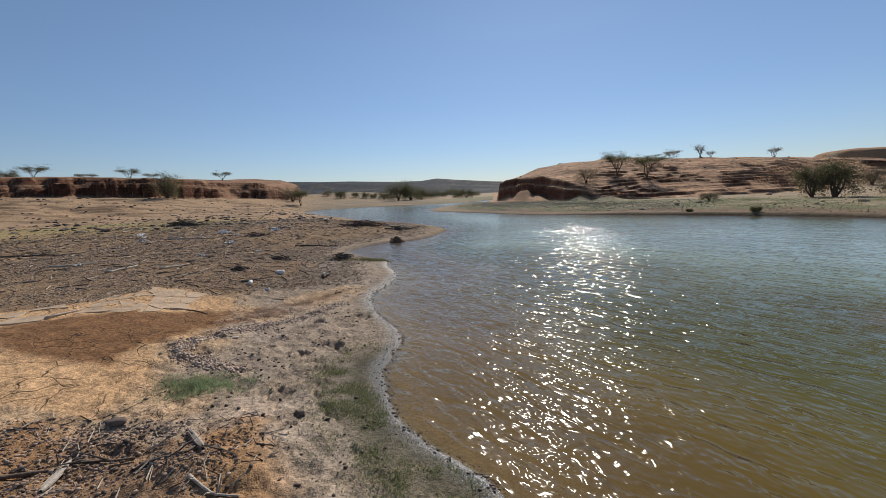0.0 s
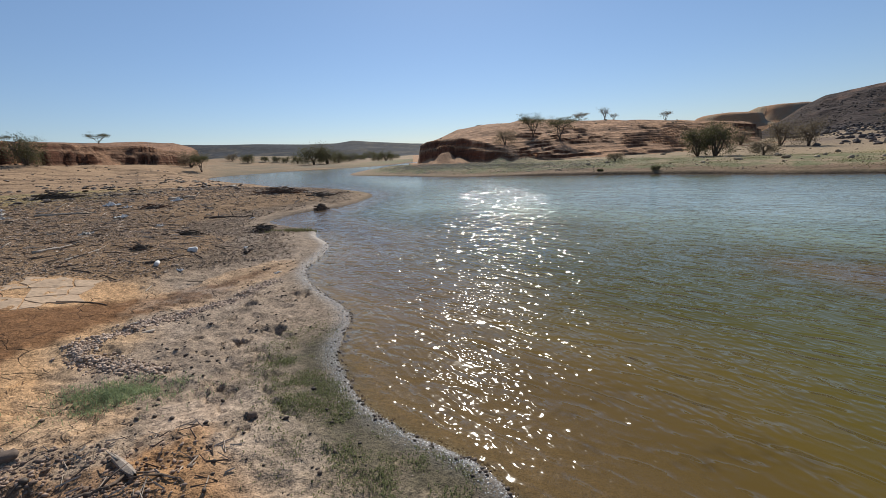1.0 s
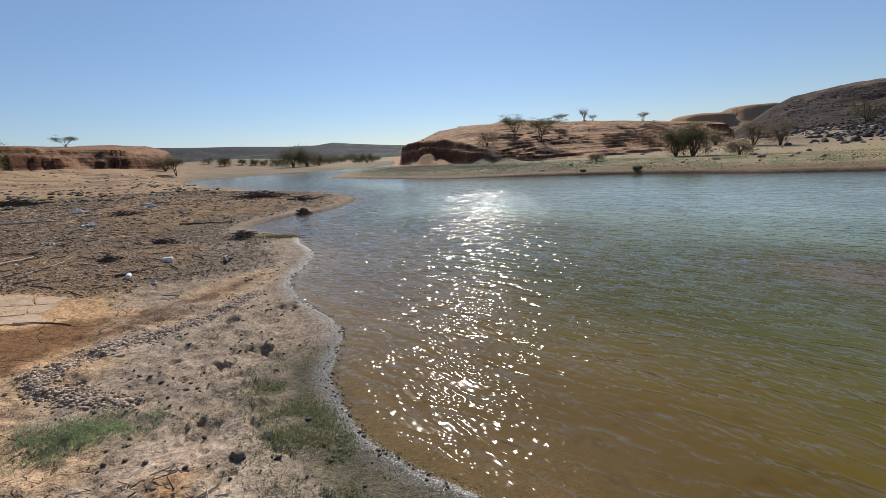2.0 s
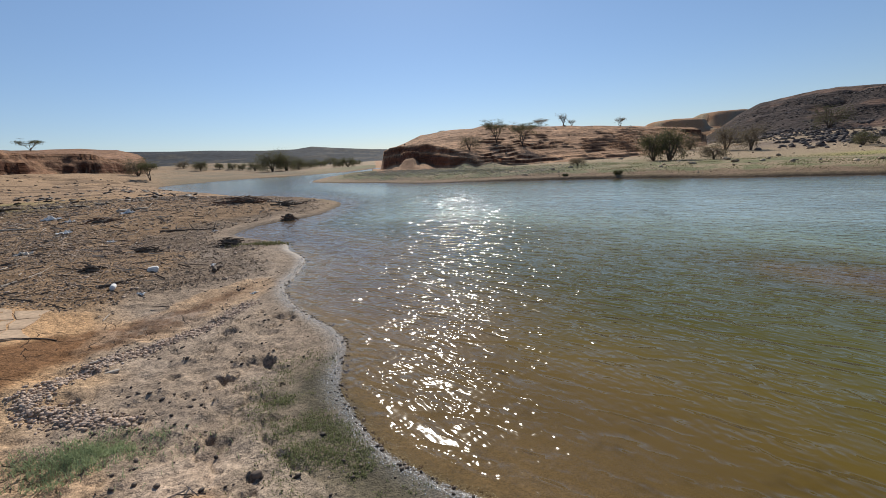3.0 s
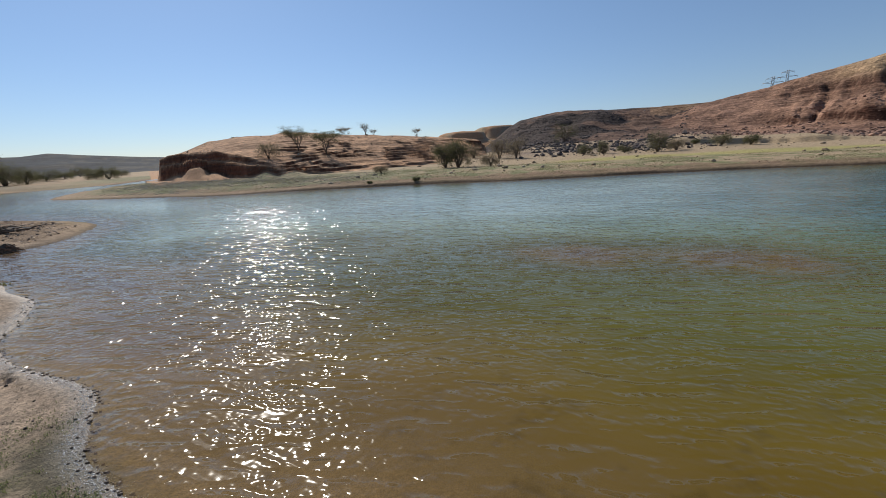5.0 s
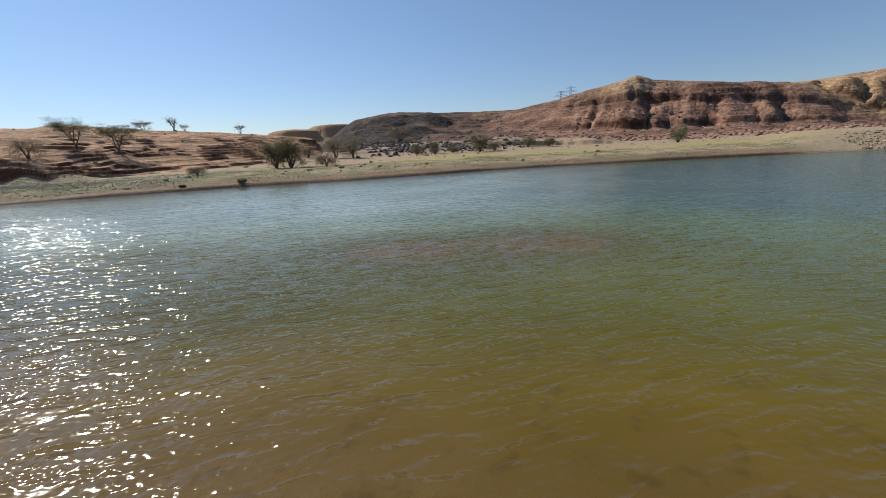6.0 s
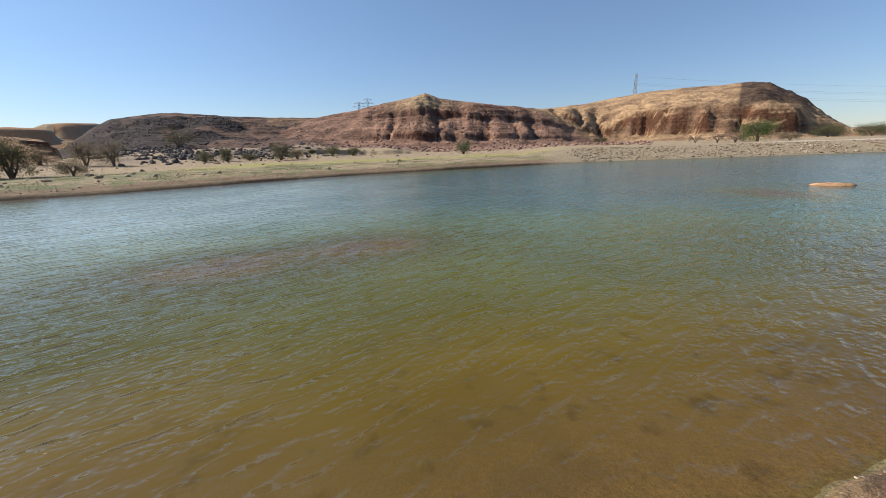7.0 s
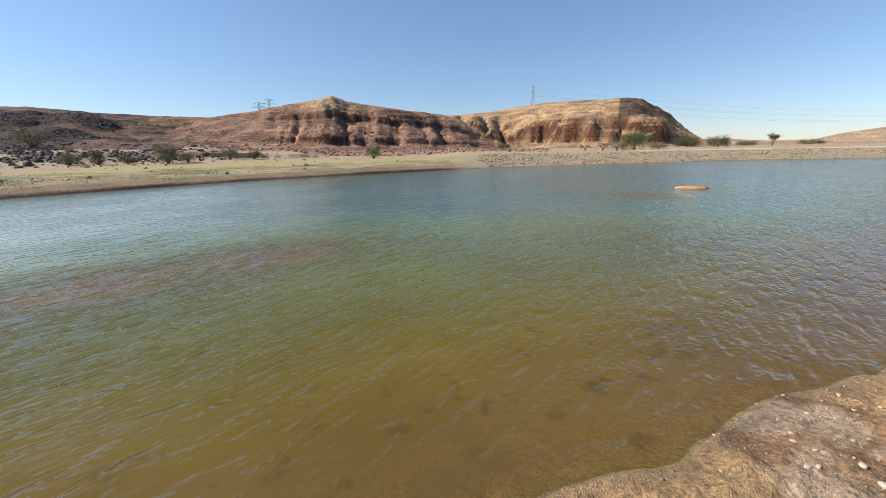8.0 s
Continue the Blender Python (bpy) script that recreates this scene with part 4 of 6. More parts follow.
def stones_mesh(name, xs, ys, sizes, mat, r, flat=0.6, sink=0.3, smooth=True, angular=0.18, small=False):
    """Many small stones resting on the ground, joined; small ones have eight faces."""
    base_v, base_f = (OCT_V, OCT_F) if small else (ICO_V, ICO_F)
    nv = len(base_v)
    xs, ys, sizes = np.asarray(xs), np.asarray(ys), np.asarray(sizes)
    n = len(xs)
    zs = relief(xs, ys)
    v = base_v[None] * (1 + angular * r.uniform(-1, 1, (n, nv, 1)))
    sc = np.stack([r.uniform(0.75, 1.35, n), r.uniform(0.6, 1.0, n), flat * r.uniform(0.7, 1.2, n)], 1) * sizes[:, None] * 0.5
    v = v * sc[:, None]
    a = r.uniform(0, 2 * math.pi, n)
    ca, sa = np.cos(a)[:, None], np.sin(a)[:, None]
    tilt = r.uniform(-0.3, 0.3, (n, 1))
    v = np.stack([v[..., 0] * ca - v[..., 1] * sa, v[..., 0] * sa + v[..., 1] * ca, v[..., 2] + tilt * v[..., 0]], -1)
    v = v + np.stack([xs, ys, zs + sc[:, 2] * (1 - 2 * sink)], 1)[:, None]
    f = base_f[None] + (np.arange(n) * nv)[:, None, None]
    return mesh_of(name, v.reshape(-1, 3), f.reshape(-1, 3), mat, smooth)


def tube(points, radii, sides=6):
    """Verts and quads of a tapering bent stick, ends closed by collapsing."""
    p, vs, fs = [Vector(q) for q in points], [], []
    for i, q in enumerate(p):
        d = (p[min(i + 1, len(p) - 1)] - p[max(i - 1, 0)]).normalized()
        u = d.orthogonal().normalized()
        w = d.cross(u)
        for k in range(sides):
            a = 2 * math.pi * k / sides
            vs.append(q + (u * math.cos(a) + w * math.sin(a)) * radii[i])
    for i in range(len(p) - 1):
        for k in range(sides):
            n = (k + 1) % sides
            fs.append((i * sides + k, i * sides + n, (i + 1) * sides + n, (i + 1) * sides + k))
    for base, c, flip in ((0, p[0], True), ((len(p) - 1) * sides, p[-1], False)):
        vs.append(c)
        m = len(vs) - 1
        for k in range(0, sides, 2):
            q = (base + k, base + (k + 1) % sides, base + (k + 2) % sides, m)
            fs.append(q[::-1] if flip else q)
    return vs, fs


class Joined:
    """Collects tubes into one mesh."""

    def __init__(self):
        self.v, self.f = [], []

    def tube(self, points, radii, sides=5):
        vs, fs = tube(points, radii, sides)
        o = len(self.v)
        self.v += vs
        self.f += [tuple(i + o for i in q) for q in fs]

    def mesh(self, name, mat):
        return mesh_of(name, [tuple(q) for q in self.v], self.f, mat)


# ---- plants ----
M_BARK = plain_material("acacia_bark", (0.13, 0.095, 0.07), 0.9, 40, 0.4, 0.01)
M_DEADWOOD = plain_material("bleached_wood", (0.45, 0.38, 0.30), 0.85, 60, 0.35, 0.004)
M_DARKWOOD = plain_material("dark_driftwood", (0.12, 0.085, 0.06), 0.9, 50, 0.4, 0.004)
M_LEAF = leaf_material("acacia_leaf", (0.07, 0.072, 0.032), (0.13, 0.125, 0.06))
M_LEAF_PALE = leaf_material("dry_leaf", (0.13, 0.105, 0.065), (0.21, 0.17, 0.105))
M_LEAF_GREEN = leaf_material("green_leaf", (0.06, 0.10, 0.025), (0.11, 0.15, 0.05))
M_GRASS = leaf_material("fresh_grass", (0.17, 0.215, 0.10), (0.33, 0.38, 0.20))
M_MAT = leaf_material("algae_mat", (0.085, 0.098, 0.036), (0.21, 0.225, 0.095))
M_GRASS_DULL = leaf_material("dull_grass", (0.10, 0.105, 0.04), (0.20, 0.19, 0.09))


def leaf_cloud(name, centres, radius, per, size, mat, r):
    """Small leaf blades scattered round twig ends."""
    c = np.repeat(np.asarray(centres, float), per, 0)
    n = len(c)
    off = r.normal(0, 1, (n, 3)) * np.asarray(radius) * 0.5
    p = c + off
    a, b = r.normal(0, 1, (n, 3)), r.normal(0, 1, (n, 3))
    a /= np.linalg.norm(a, axis=1)[:, None]
    b -= a * (a * b).sum(1)[:, None]
    b /= np.linalg.norm(b, axis=1)[:, None]
    s = size * r.uniform(0.6, 1.4, (n, 1))
    v = np.stack([p - a * s, p + b * s * 0.45, p + a * s, p - b * s * 0.45], 1)
    return mesh_of(name, v.reshape(-1, 3), np.arange(4 * n).reshape(n, 4), mat, False)


def shrub(kind, x, y, h, w, seed, leaf=None, label="", category="tree", group="", leaves=1.0, name="acacia_tree"):
    """kind: umbrella (flat-topped acacia), round (dense bush), bare (leafless, twiggy)."""
    r = np.random.default_rng(seed)
    z = ground_at(x, y) - 0.04 * h
    root = thing(name, x, y, z, label, category, group)
    wood, tips = Joined(), []
    stems = {"umbrella": 4, "round": 7, "bare": 5}[kind]
    t0 = (0.016 * h + 0.012) * (1.2 if kind == "bare" else 1.0)
    for k in range(stems):
        a = 2 * math.pi * (k + r.uniform(-.3, .3)) / stems
        reach = w * 0.5 * r.uniform(0.25, 0.6)
        hh = h * (r.uniform(0.62, 0.8) if kind == "umbrella" else r.uniform(0.45, 0.8))
        end = Vector((math.cos(a) * reach, math.sin(a) * reach, hh))
        bend = Vector((r.normal(0, .05), r.normal(0, .05), 0)) * h
        pts = [Vector((r.normal(0, .02) * h, r.normal(0, .02) * h, 0)), end * 0.35 + bend - Vector((end.x, end.y, 0)) * 0.15, end * 0.7 + bend * 0.6, end]
        wood.tube(pts, [t0 * 1.3, t0, t0 * .75, t0 * .45])
        for j in range(5 if kind != "bare" else 7):
            t = r.uniform(0.45, 1.0)
            st = pts[1].lerp(pts[3], t)
            aa = a + r.normal(0, 1.0)
            rr = w * 0.5 * r.uniform(0.55, 1.0)
            if kind == "umbrella":
                tip = Vector((math.cos(aa) * rr, math.sin(aa) * rr, h * r.uniform(0.80, 0.97)))
            else:
                tip = Vector((math.cos(aa) * rr, math.sin(aa) * rr, h * (r.uniform(0.14, 0.98) * (1 - 0.3 * (rr / w * 2) ** 3))))
            mid = st.lerp(tip, 0.5) + Vector((0, 0, -0.03 * h if kind == "umbrella" else 0.05 * h))
            wood.tube([st, mid, tip], [t0 * .5, t0 * .35, t0 * .18], 4)
            tips += [tip, st.lerp(tip, 0.75)]
            for q in range(3):
                e = mid.lerp(tip, r.uniform(0.2, 1)) + Vector(r.normal(0, 0.13, 3)) * h
                wood.tube([mid.lerp(tip, 0.3), e], [t0 * .22, t0 * .08], 3)
                tips.append(e)
    part("trunk", wood.mesh("trunk", M_BARK), root)
    if kind != "bare" or leaves > 0.5:
        rad = (0.16 * w, 0.16 * w, 0.05 * h) if kind == "umbrella" else (0.17 * w, 0.17 * w, 0.15 * h)
        size = 0.015 * (h + w) / 2 + 0.008
        per = int((42 if kind == "umbrella" else 36) * leaves)
        part("crown", leaf_cloud("crown", tips, rad, max(per, 2), size, leaf or M_LEAF, r), root)
    return root


# trees: kind, bearing, distance, height, width, leaf, leaf amount
L1, L2, L3 = M_LEAF, M_LEAF_PALE, M_LEAF_GREEN
UMB = "flat-topped acacia with dark green crown on bare sand"
BSH = "dense dark green thorn bush on the bank"
DRY = "half-dry grey-brown thorn shrub on sand"
BARE = "leafless grey twiggy shrub on the sand"
TREES = [("umbrella", 24.0, 47.5, 2.3, 2.8, L1, 0.8, UMB), ("umbrella", 27.5, 46, 2.4, 3.1, L1, 0.8, UMB), ("round", 20.3, 43, 1.6, 2.3, L2, 0.5, DRY),
         ("umbrella", 29.85, 68, 1.4, 2.2, L2, 0.6, BARE), ("umbrella", 32.7, 68, 2.1, 1.3, L2, 0.25, BARE), ("umbrella", 33.8, 68, 1.1, 1.2, L2, 0.25, BARE),
         ("round", 16.9, 72, 0.4, 1.2, L2, 0.5, DRY), ("umbrella", 39.6, 68, 1.2, 1.5, L2, 0.4, BARE), ("round", 34.3, 32, 0.6, 1.1, L2, 0.5, DRY),
         ("round", 43.2, 35.5, 2.3, 2.0, L1, 0.9, BSH), ("round", 45.0, 35.2, 2.7, 2.1, L1, 0.8, BSH), ("round", 47.2, 55, 1.8, 1.8, L2, 0.6, DRY),
         ("bare", 49.4, 33.5, 1.15, 1.7, L2, 0.6, BARE), ("round", 50.6, 48, 2.5, 2.2, L2, 0.5, DRY), ("round", 52.9, 46, 2.4, 1.8, L2, 0.5, DRY),
         ("round", 59.2, 84, 3.6, 4.6, L1, 0.35, DRY)]
TREES += [("round", 70.1, 46, 2.1, 2.1, L1, 0.6, BSH), ("round", 72.1, 47, 1.2, 1.6, L2, 0.6, DRY), ("round", 61.6, 46, 1.2, 1.6, L1, 0.6, BSH),
          ("round", 63.9, 46, 1.4, 1.1, L1, 0.8, BSH), ("round", 66.4, 46, 0.9, 1.4, L1, 0.7, BSH), ("round", 74.0, 56, 0.6, 0.9, L1, 1.0, BSH),
          ("round", 76.5, 54, 1.2, 1.9, L1, 0.9, BSH), ("round", 79.2, 54, 1.1, 1.5, L1, 0.9, BSH), ("round", 94.2, 50, 1.8, 1.7, L3, 0.5, DRY),
          ("round", 111.9, 100, 1.5, 3.0, L1, 0.9, BSH), ("round", 128.2, 76, 3.3, 4.2, L3, 1.3, "dense green acacia behind the gravel bank"),
          ("round", 133.9, 100, 2.4, 4.8, L1, 1.0, BSH), ("round", 137.0, 118, 3.0, 5.2, L1, 1.1, BSH), ("umbrella", 141.9, 150, 3.2, 2.4, L1, 1.6, BSH),
          ("bare", 122.5, 68, 1.4, 2.6, L2, 0.3, BARE), ("bare", 124.6, 66, 1.6, 3.0, L2, 0.3, BARE), ("bare", 126.3, 67, 1.3, 2.4, L2, 0.3, BARE),
          ("round", 131.0, 82, 1.4, 3.0, L2, 0.6, DRY), ("round", 145.0, 190, 2.2, 7.0, L1, 0.8, BSH), ("round", 139.6, 170, 1.8, 6.0, L1, 0.8, BSH)]
TREES += [("umbrella", -44.3, 112, 2.4, 4.4, L1, 0.8, UMB), ("umbrella", -36.7, 108, 2.3, 4.0, L1, 0.7, UMB), ("umbrella", -27.6, 110, 2.0, 3.8, L1, 0.7, UMB),
          ("round", -46.1, 100, 1.6, 3.2, L1, 0.8, BSH), ("umbrella", -40.3, 110, 1.2, 4.2, L1, 0.6, UMB), ("umbrella", -34.7, 112, 1.4, 3.4, L1, 0.6, UMB),
          ("round", -33.4, 61, 3.4, 3.2, L1, 0.8, "tall grey-green bush at the cliff foot"), ("round", -19.6, 75, 2.8, 3.0, L2, 0.8, DRY),
          ("umbrella", -18.6, 68, 2.4, 2.4, L1, 1.3, BSH), ("round", -13.5, 112, 2.5, 3.0, L1, 1.2, BSH), ("round", -11.5, 114, 1.6, 1.8, L1, 1.0, BSH),
          ("round", -10.1, 112, 1.7, 2.0, L1, 1.0, BSH), ("round", -9.0, 110, 1.6, 2.0, L1, 1.0, BSH), ("round", -5.6, 94, 4.6, 5.4, L1, 1.2, BSH),
          ("round", -3.9, 96, 4.2, 4.6, L1, 1.1, BSH), ("round", -2.4, 100, 3.0, 2.8, L1, 1.4, BSH), ("round", 2.8, 112, 2.0, 4.0, L1, 1.0, BSH),
          ("round", 0.4, 125, 1.8, 3.0, L1, 1.0, BSH), ("round", 5.0, 130, 1.6, 3.6, L1, 1.0, BSH),
          ("round", -7.6, 104, 2.2, 3.2, L1, 0.9, BSH), ("round", -1.0, 112, 2.4, 4.4, L1, 1.0, BSH), ("round", 3.9, 106, 2.6, 3.6, L1, 1.1, BSH),
          ("round", -15.2, 120, 1.8, 3.0, L2, 0.8, DRY), ("round", 1.6, 150, 2.6, 6.0, L1, 0.9, BSH), ("round", -4.6, 150, 2.4, 5.0, L1, 0.9, BSH)]
for _k, (_kind, _b, _d, _h, _w, _leaf, _amt, _lab) in enumerate(TREES):
    _x, _y = at(_b, _d)
    _shrubby = _h < 2.0 or _kind != "umbrella"
    shrub(_kind, _x, _y, _h, _w, 300 + _k, _leaf, _lab, "bush" if _shrubby else "tree", "desert trees and bushes", _amt, "bush" if _shrubby else "acacia_tree")
for _k, (_x, _y, _h, _w) in enumerate([(15.0, 19.3, 0.24, 0.42), (13.1, 21.4, 0.16, 0.3)]):
    shrub("round", _x, _y, _h, _w, 700 + _k, M_LEAF, "small dark green tuft at the water's edge", "bush", "bank tufts", 0.9, "bush")


def blades(name, xs, ys, length, mat, r, lean=0.6, width=0.004):
    """Grass blades: bent slivers rooted in the ground."""
    n = len(xs)
    z = relief(np.asarray(xs), np.asarray(ys))
    p = np.stack([xs, ys, z - 0.003], 1)
    a = r.uniform(0, 2 * math.pi, n)
    L = length * r.uniform(0.5, 1.3, n)
    out = np.stack([np.cos(a), np.sin(a), np.zeros(n)], 1)
    side = np.stack([-np.sin(a), np.cos(a), np.zeros(n)], 1) * width
    ln = r.uniform(0.1, lean, n)[:, None]
    up = np.array((0, 0, 1.0))
    mid = p + (up * (1 - 0.3 * ln) + out * ln * 0.4) * L[:, None] * 0.55
    tip = p + (up * (1 - 0.7 * ln) + out * ln) * L[:, None]
    v = np.stack([p - side, p + side, mid + side * .7, mid - side * .7, tip], 1).reshape(-1, 3)
    k = np.arange(n)[:, None] * 5
    f = np.concatenate([k + np.array([[0, 1, 2]]), k + np.array([[0, 2, 3]]), k + np.array([[3, 2, 4]])])
    return new(name, mesh_of(name, v, f, mat, False))


def clump(r, n, x, y, rx, ry):
    a = r.normal(0, 0.5, (n, 2))
    return x + a[:, 0] * rx, y + a[:, 1] * ry


def keep(xs, ys, ok):
    return xs[ok], ys[ok]


_r = np.random.default_rng(41)
_c = [clump(_r, 42, -1.98 + _r.normal(0, .15), 3.13 + _r.normal(0, .085), .09, .06) for _ in range(60)] + [clump(_r, 160, -2.2, 2.95, .4, .25), clump(_r, 120, -1.6, 3.05, .4, .25)]
tagged(blades("grass", np.concatenate([c[0] for c in _c]), np.concatenate([c[1] for c in _c]), 0.045, M_GRASS, _r, 1.25, 0.0022),
       "fresh green grass patch growing on the damp mud", "grass", kind="stuff")
_x, _y = _r.uniform(-1.3, 0.35, 110000), _r.uniform(1.3, 4.6, 110000)
_s = shore_distance(_x, _y)
_m = np.exp(-((_s - .30) / .22) ** 2) * (1 - step(_y, 3.2, 4.4)) + 0.8 * np.exp(-((_x + 0.75) / .25) ** 2 - ((_y - 2.75) / .35) ** 2)
_m = _m * (0.38 + 1.3 * fbm(_x, _y, 0.16, 3, 140)) * (_s > 0.05)
_x, _y = keep(_x, _y, _r.uniform(0, 1, len(_x)) < _m)
tagged(blades("shore_grass", _x, _y, 0.024, M_MAT, _r, 1.4, 0.0026), "short dull green growth along the muddy waterline", "grass", kind="stuff")
_x, _y = clump(_r, 900, -1.75, 9.72, .55, .16)
_x, _y = keep(_x, _y, shore_distance(_x, _y) > -0.12)
tagged(blades("shore_tuft", _x, _y, 0.07, M_GRASS_DULL, _r, 0.9, 0.006), "low green tuft at the edge of the inlet", "grass", kind="stuff")
# thin grass of the far bank
_a, _d = _r.uniform(3, 105, 190000), _r.uniform(16, 48, 190000)
_x, _y = ORIGIN[0] + np.sin(np.radians(_a)) * _d, ORIGIN[1] + np.cos(np.radians(_a)) * _d
_s = shore_distance(_x, _y)
_m = step(_s, .7, 1.2) * (1 - step(_s, 8, 13)) * np.clip(0.2 + 1.4 * fbm(_x, _y, 1.8, 3, 141), 0, 1)
_x, _y = keep(_x, _y, _r.uniform(0, 1, len(_x)) < _m)
tagged(blades("bank_grass", _x, _y, 0.055, M_GRASS_DULL, _r, 1.0, 0.014), "thin pale green grass on the far bank", "grass", kind="stuff")

# ---- stones ----
M_GRAVEL = stone_material("dark_gravel", (0.11, 0.072, 0.045), (0.52, 0.38, 0.265))
M_PEBBLE = stone_material("pink_pebbles", (0.26, 0.18, 0.125), (0.66, 0.50, 0.38), 0.75)
M_BASALT = stone_material("dark_boulders", (0.045, 0.04, 0.04), (0.15, 0.12, 0.105))
M_BANKSTONE = stone_material("grey_bank_stones", (0.10, 0.095, 0.075), (0.30, 0.275, 0.21))
M_RUBBLE = stone_material("tan_rubble", (0.20, 0.145, 0.09), (0.50, 0.39, 0.265))
M_CLOD = stone_material("wet_clods", (0.05, 0.035, 0.025), (0.14, 0.10, 0.07), 0.6)
M_GRIT = stone_material("brown_grit", (0.10, 0.07, 0.05), (0.46, 0.36, 0.27))
M_FOAM = stone_material("dry_foam", (0.62, 0.59, 0.55), (0.88, 0.86, 0.83), 0.16)


def scatter(r, n, x0, x1, y0, y1, weight):
    x, y = r.uniform(x0, x1, n), r.uniform(y0, y1, n)
    return keep(x, y, r.uniform(0, 1, n) < weight(x, y))


def stuff(name, xs, ys, sizes, mat, label, category, seed, **kw):
    return tagged(new(name, stones_mesh(name, xs, ys, sizes, mat, np.random.default_rng(seed), **kw)), label, category, kind="stuff")


def sizes(r, n, a, b, p=2.5):
    return a + (b - a) * r.uniform(0, 1, n) ** p


def gravel_field(x, y):
    s = shore_distance(x, y)
    return step(s + 0.9 * fbm(x, y, 0.9, 4, 101) - field_from(y), 0.0, 0.7) * np.clip(0.75 + fbm(x, y, 0.5, 3, 150), 0, 1) * (1 - silt_at(x, y)) * step(y, 3.2, 4.2)


_r = np.random.default_rng(52)
_x, _y = scatter(_r, 125000, -9.5, 0.6, 4.0, 12.5, gravel_field)
stuff("gravel", _x, _y, sizes(_r, len(_x), .012, .052, 2.4), M_GRAVEL, "dark mixed gravel spread over the upper beach", "gravel", 1, smooth=False, small=True, flat=0.42)
_x, _y = scatter(_r, 9000, -9.5, 0.6, 4.0, 14, lambda x, y: gravel_field(x, y) * 0.35)
stuff("pale_gravel", _x, _y, sizes(_r, len(_x), .014, .06, 3), M_PEBBLE, "pale rounded stones among the dark gravel", "gravel", 18, flat=0.5)
_x, _y = scatter(_r, 46000, -18, 1.5, 9.0, 26, lambda x, y: (shore_distance(x, y) > 0.5) * np.clip(0.6 + fbm(x, y, 1.5, 3, 151), 0, 1))
stuff("coarse_gravel", _x, _y, sizes(_r, len(_x), .03, .13, 4), M_GRAVEL, "scattered coarse gravel and clods on the flat", "gravel", 2, smooth=False, small=True, flat=0.4)
_x, _y = scatter(_r, 9000, -2.9, -1.15, 1.3, 2.62, lambda x, y: np.clip(1.3 - ((x + 2.1) / .9) ** 2 - ((y - 2.0) / .55) ** 4, 0, 1) * np.clip(0.7 + fbm(x, y, .3, 3, 152), 0, 1))
M_BROWNPEBBLE = stone_material("brown_pebbles", (0.13, 0.085, 0.06), (0.45, 0.32, 0.235), 0.8)
stuff("pebbles", _x, _y, sizes(_r, len(_x), .006, .030, 2.2), M_BROWNPEBBLE, "rounded brownish pebbles strewn with dry twigs", "pebbles", 3)
_t = _r.uniform(0, 1, 2600)
_lx = np.interp(_t, [0, .2, .4, .6, .8, 1], [-2.62, -2.48, -2.32, -2.02, -1.76, -1.45]) + _r.normal(0, .045, 2600)
_ly = np.interp(_t, [0, .2, .4, .6, .8, 1], [3.82, 4.20, 4.45, 4.76, 5.13, 5.75]) + _r.normal(0, .05, 2600)
stuff("pebble_line", _lx, _ly, sizes(_r, 2600, .010, .036, 2), M_PEBBLE, "line of small rounded pebbles left by the waterline", "pebbles", 4)
_x, _y = scatter(_r, 6500, -2.4, -0.3, 1.4, 7.5, lambda x, y: (shore_distance(x, y) > 0.1) * (shore_distance(x, y) < 1.9) * np.clip(0.15 + 0.5 * fbm(x, y, .5, 3, 153), 0, 1))
stuff("clods", _x, _y, sizes(_r, len(_x), .007, .04, 4), M_CLOD, "small dark mud clods and pebbles on grey mud", "clods", 5)
_t = _r.uniform(0, 1, 900)
_lx = np.interp(_t, [0, .15, .5, .85, 1], [-2.62, -2.53, -2.28, -2.0, -1.85]) + _r.normal(0, .05, 900)
_ly = np.interp(_t, [0, .15, .5, .85, 1], [3.84, 3.72, 3.60, 3.46, 3.44]) + _r.normal(0, .05, 900)
stuff("pebble_loop", _lx, _ly, sizes(_r, 900, .012, .040, 2), M_PEBBLE, "loose curve of rounded pebbles beside the grass", "pebbles", 20)
# foam and dark pebbles along the waterline
_k = _r.integers(6, 64, 15000)
_t = _r.uniform(0, 1, (15000, 1))
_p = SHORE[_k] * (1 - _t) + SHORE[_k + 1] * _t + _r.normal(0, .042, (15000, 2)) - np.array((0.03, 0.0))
stuff("foam", _p[:, 0], _p[:, 1], sizes(_r, 15000, .003, .012, 2), M_FOAM, "white dried foam and salt specks along the waterline", "foam", 6, flat=0.5, small=True)
_k = _r.integers(8, 66, 420)
_t = _r.uniform(0, 1, (420, 1))
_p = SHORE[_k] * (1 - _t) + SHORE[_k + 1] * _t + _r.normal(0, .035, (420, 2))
stuff("wet_pebbles", _p[:, 0], _p[:, 1], sizes(_r, 420, .012, .035, 2), M_CLOD, "dark wet pebbles at the waterline", "pebbles", 7)
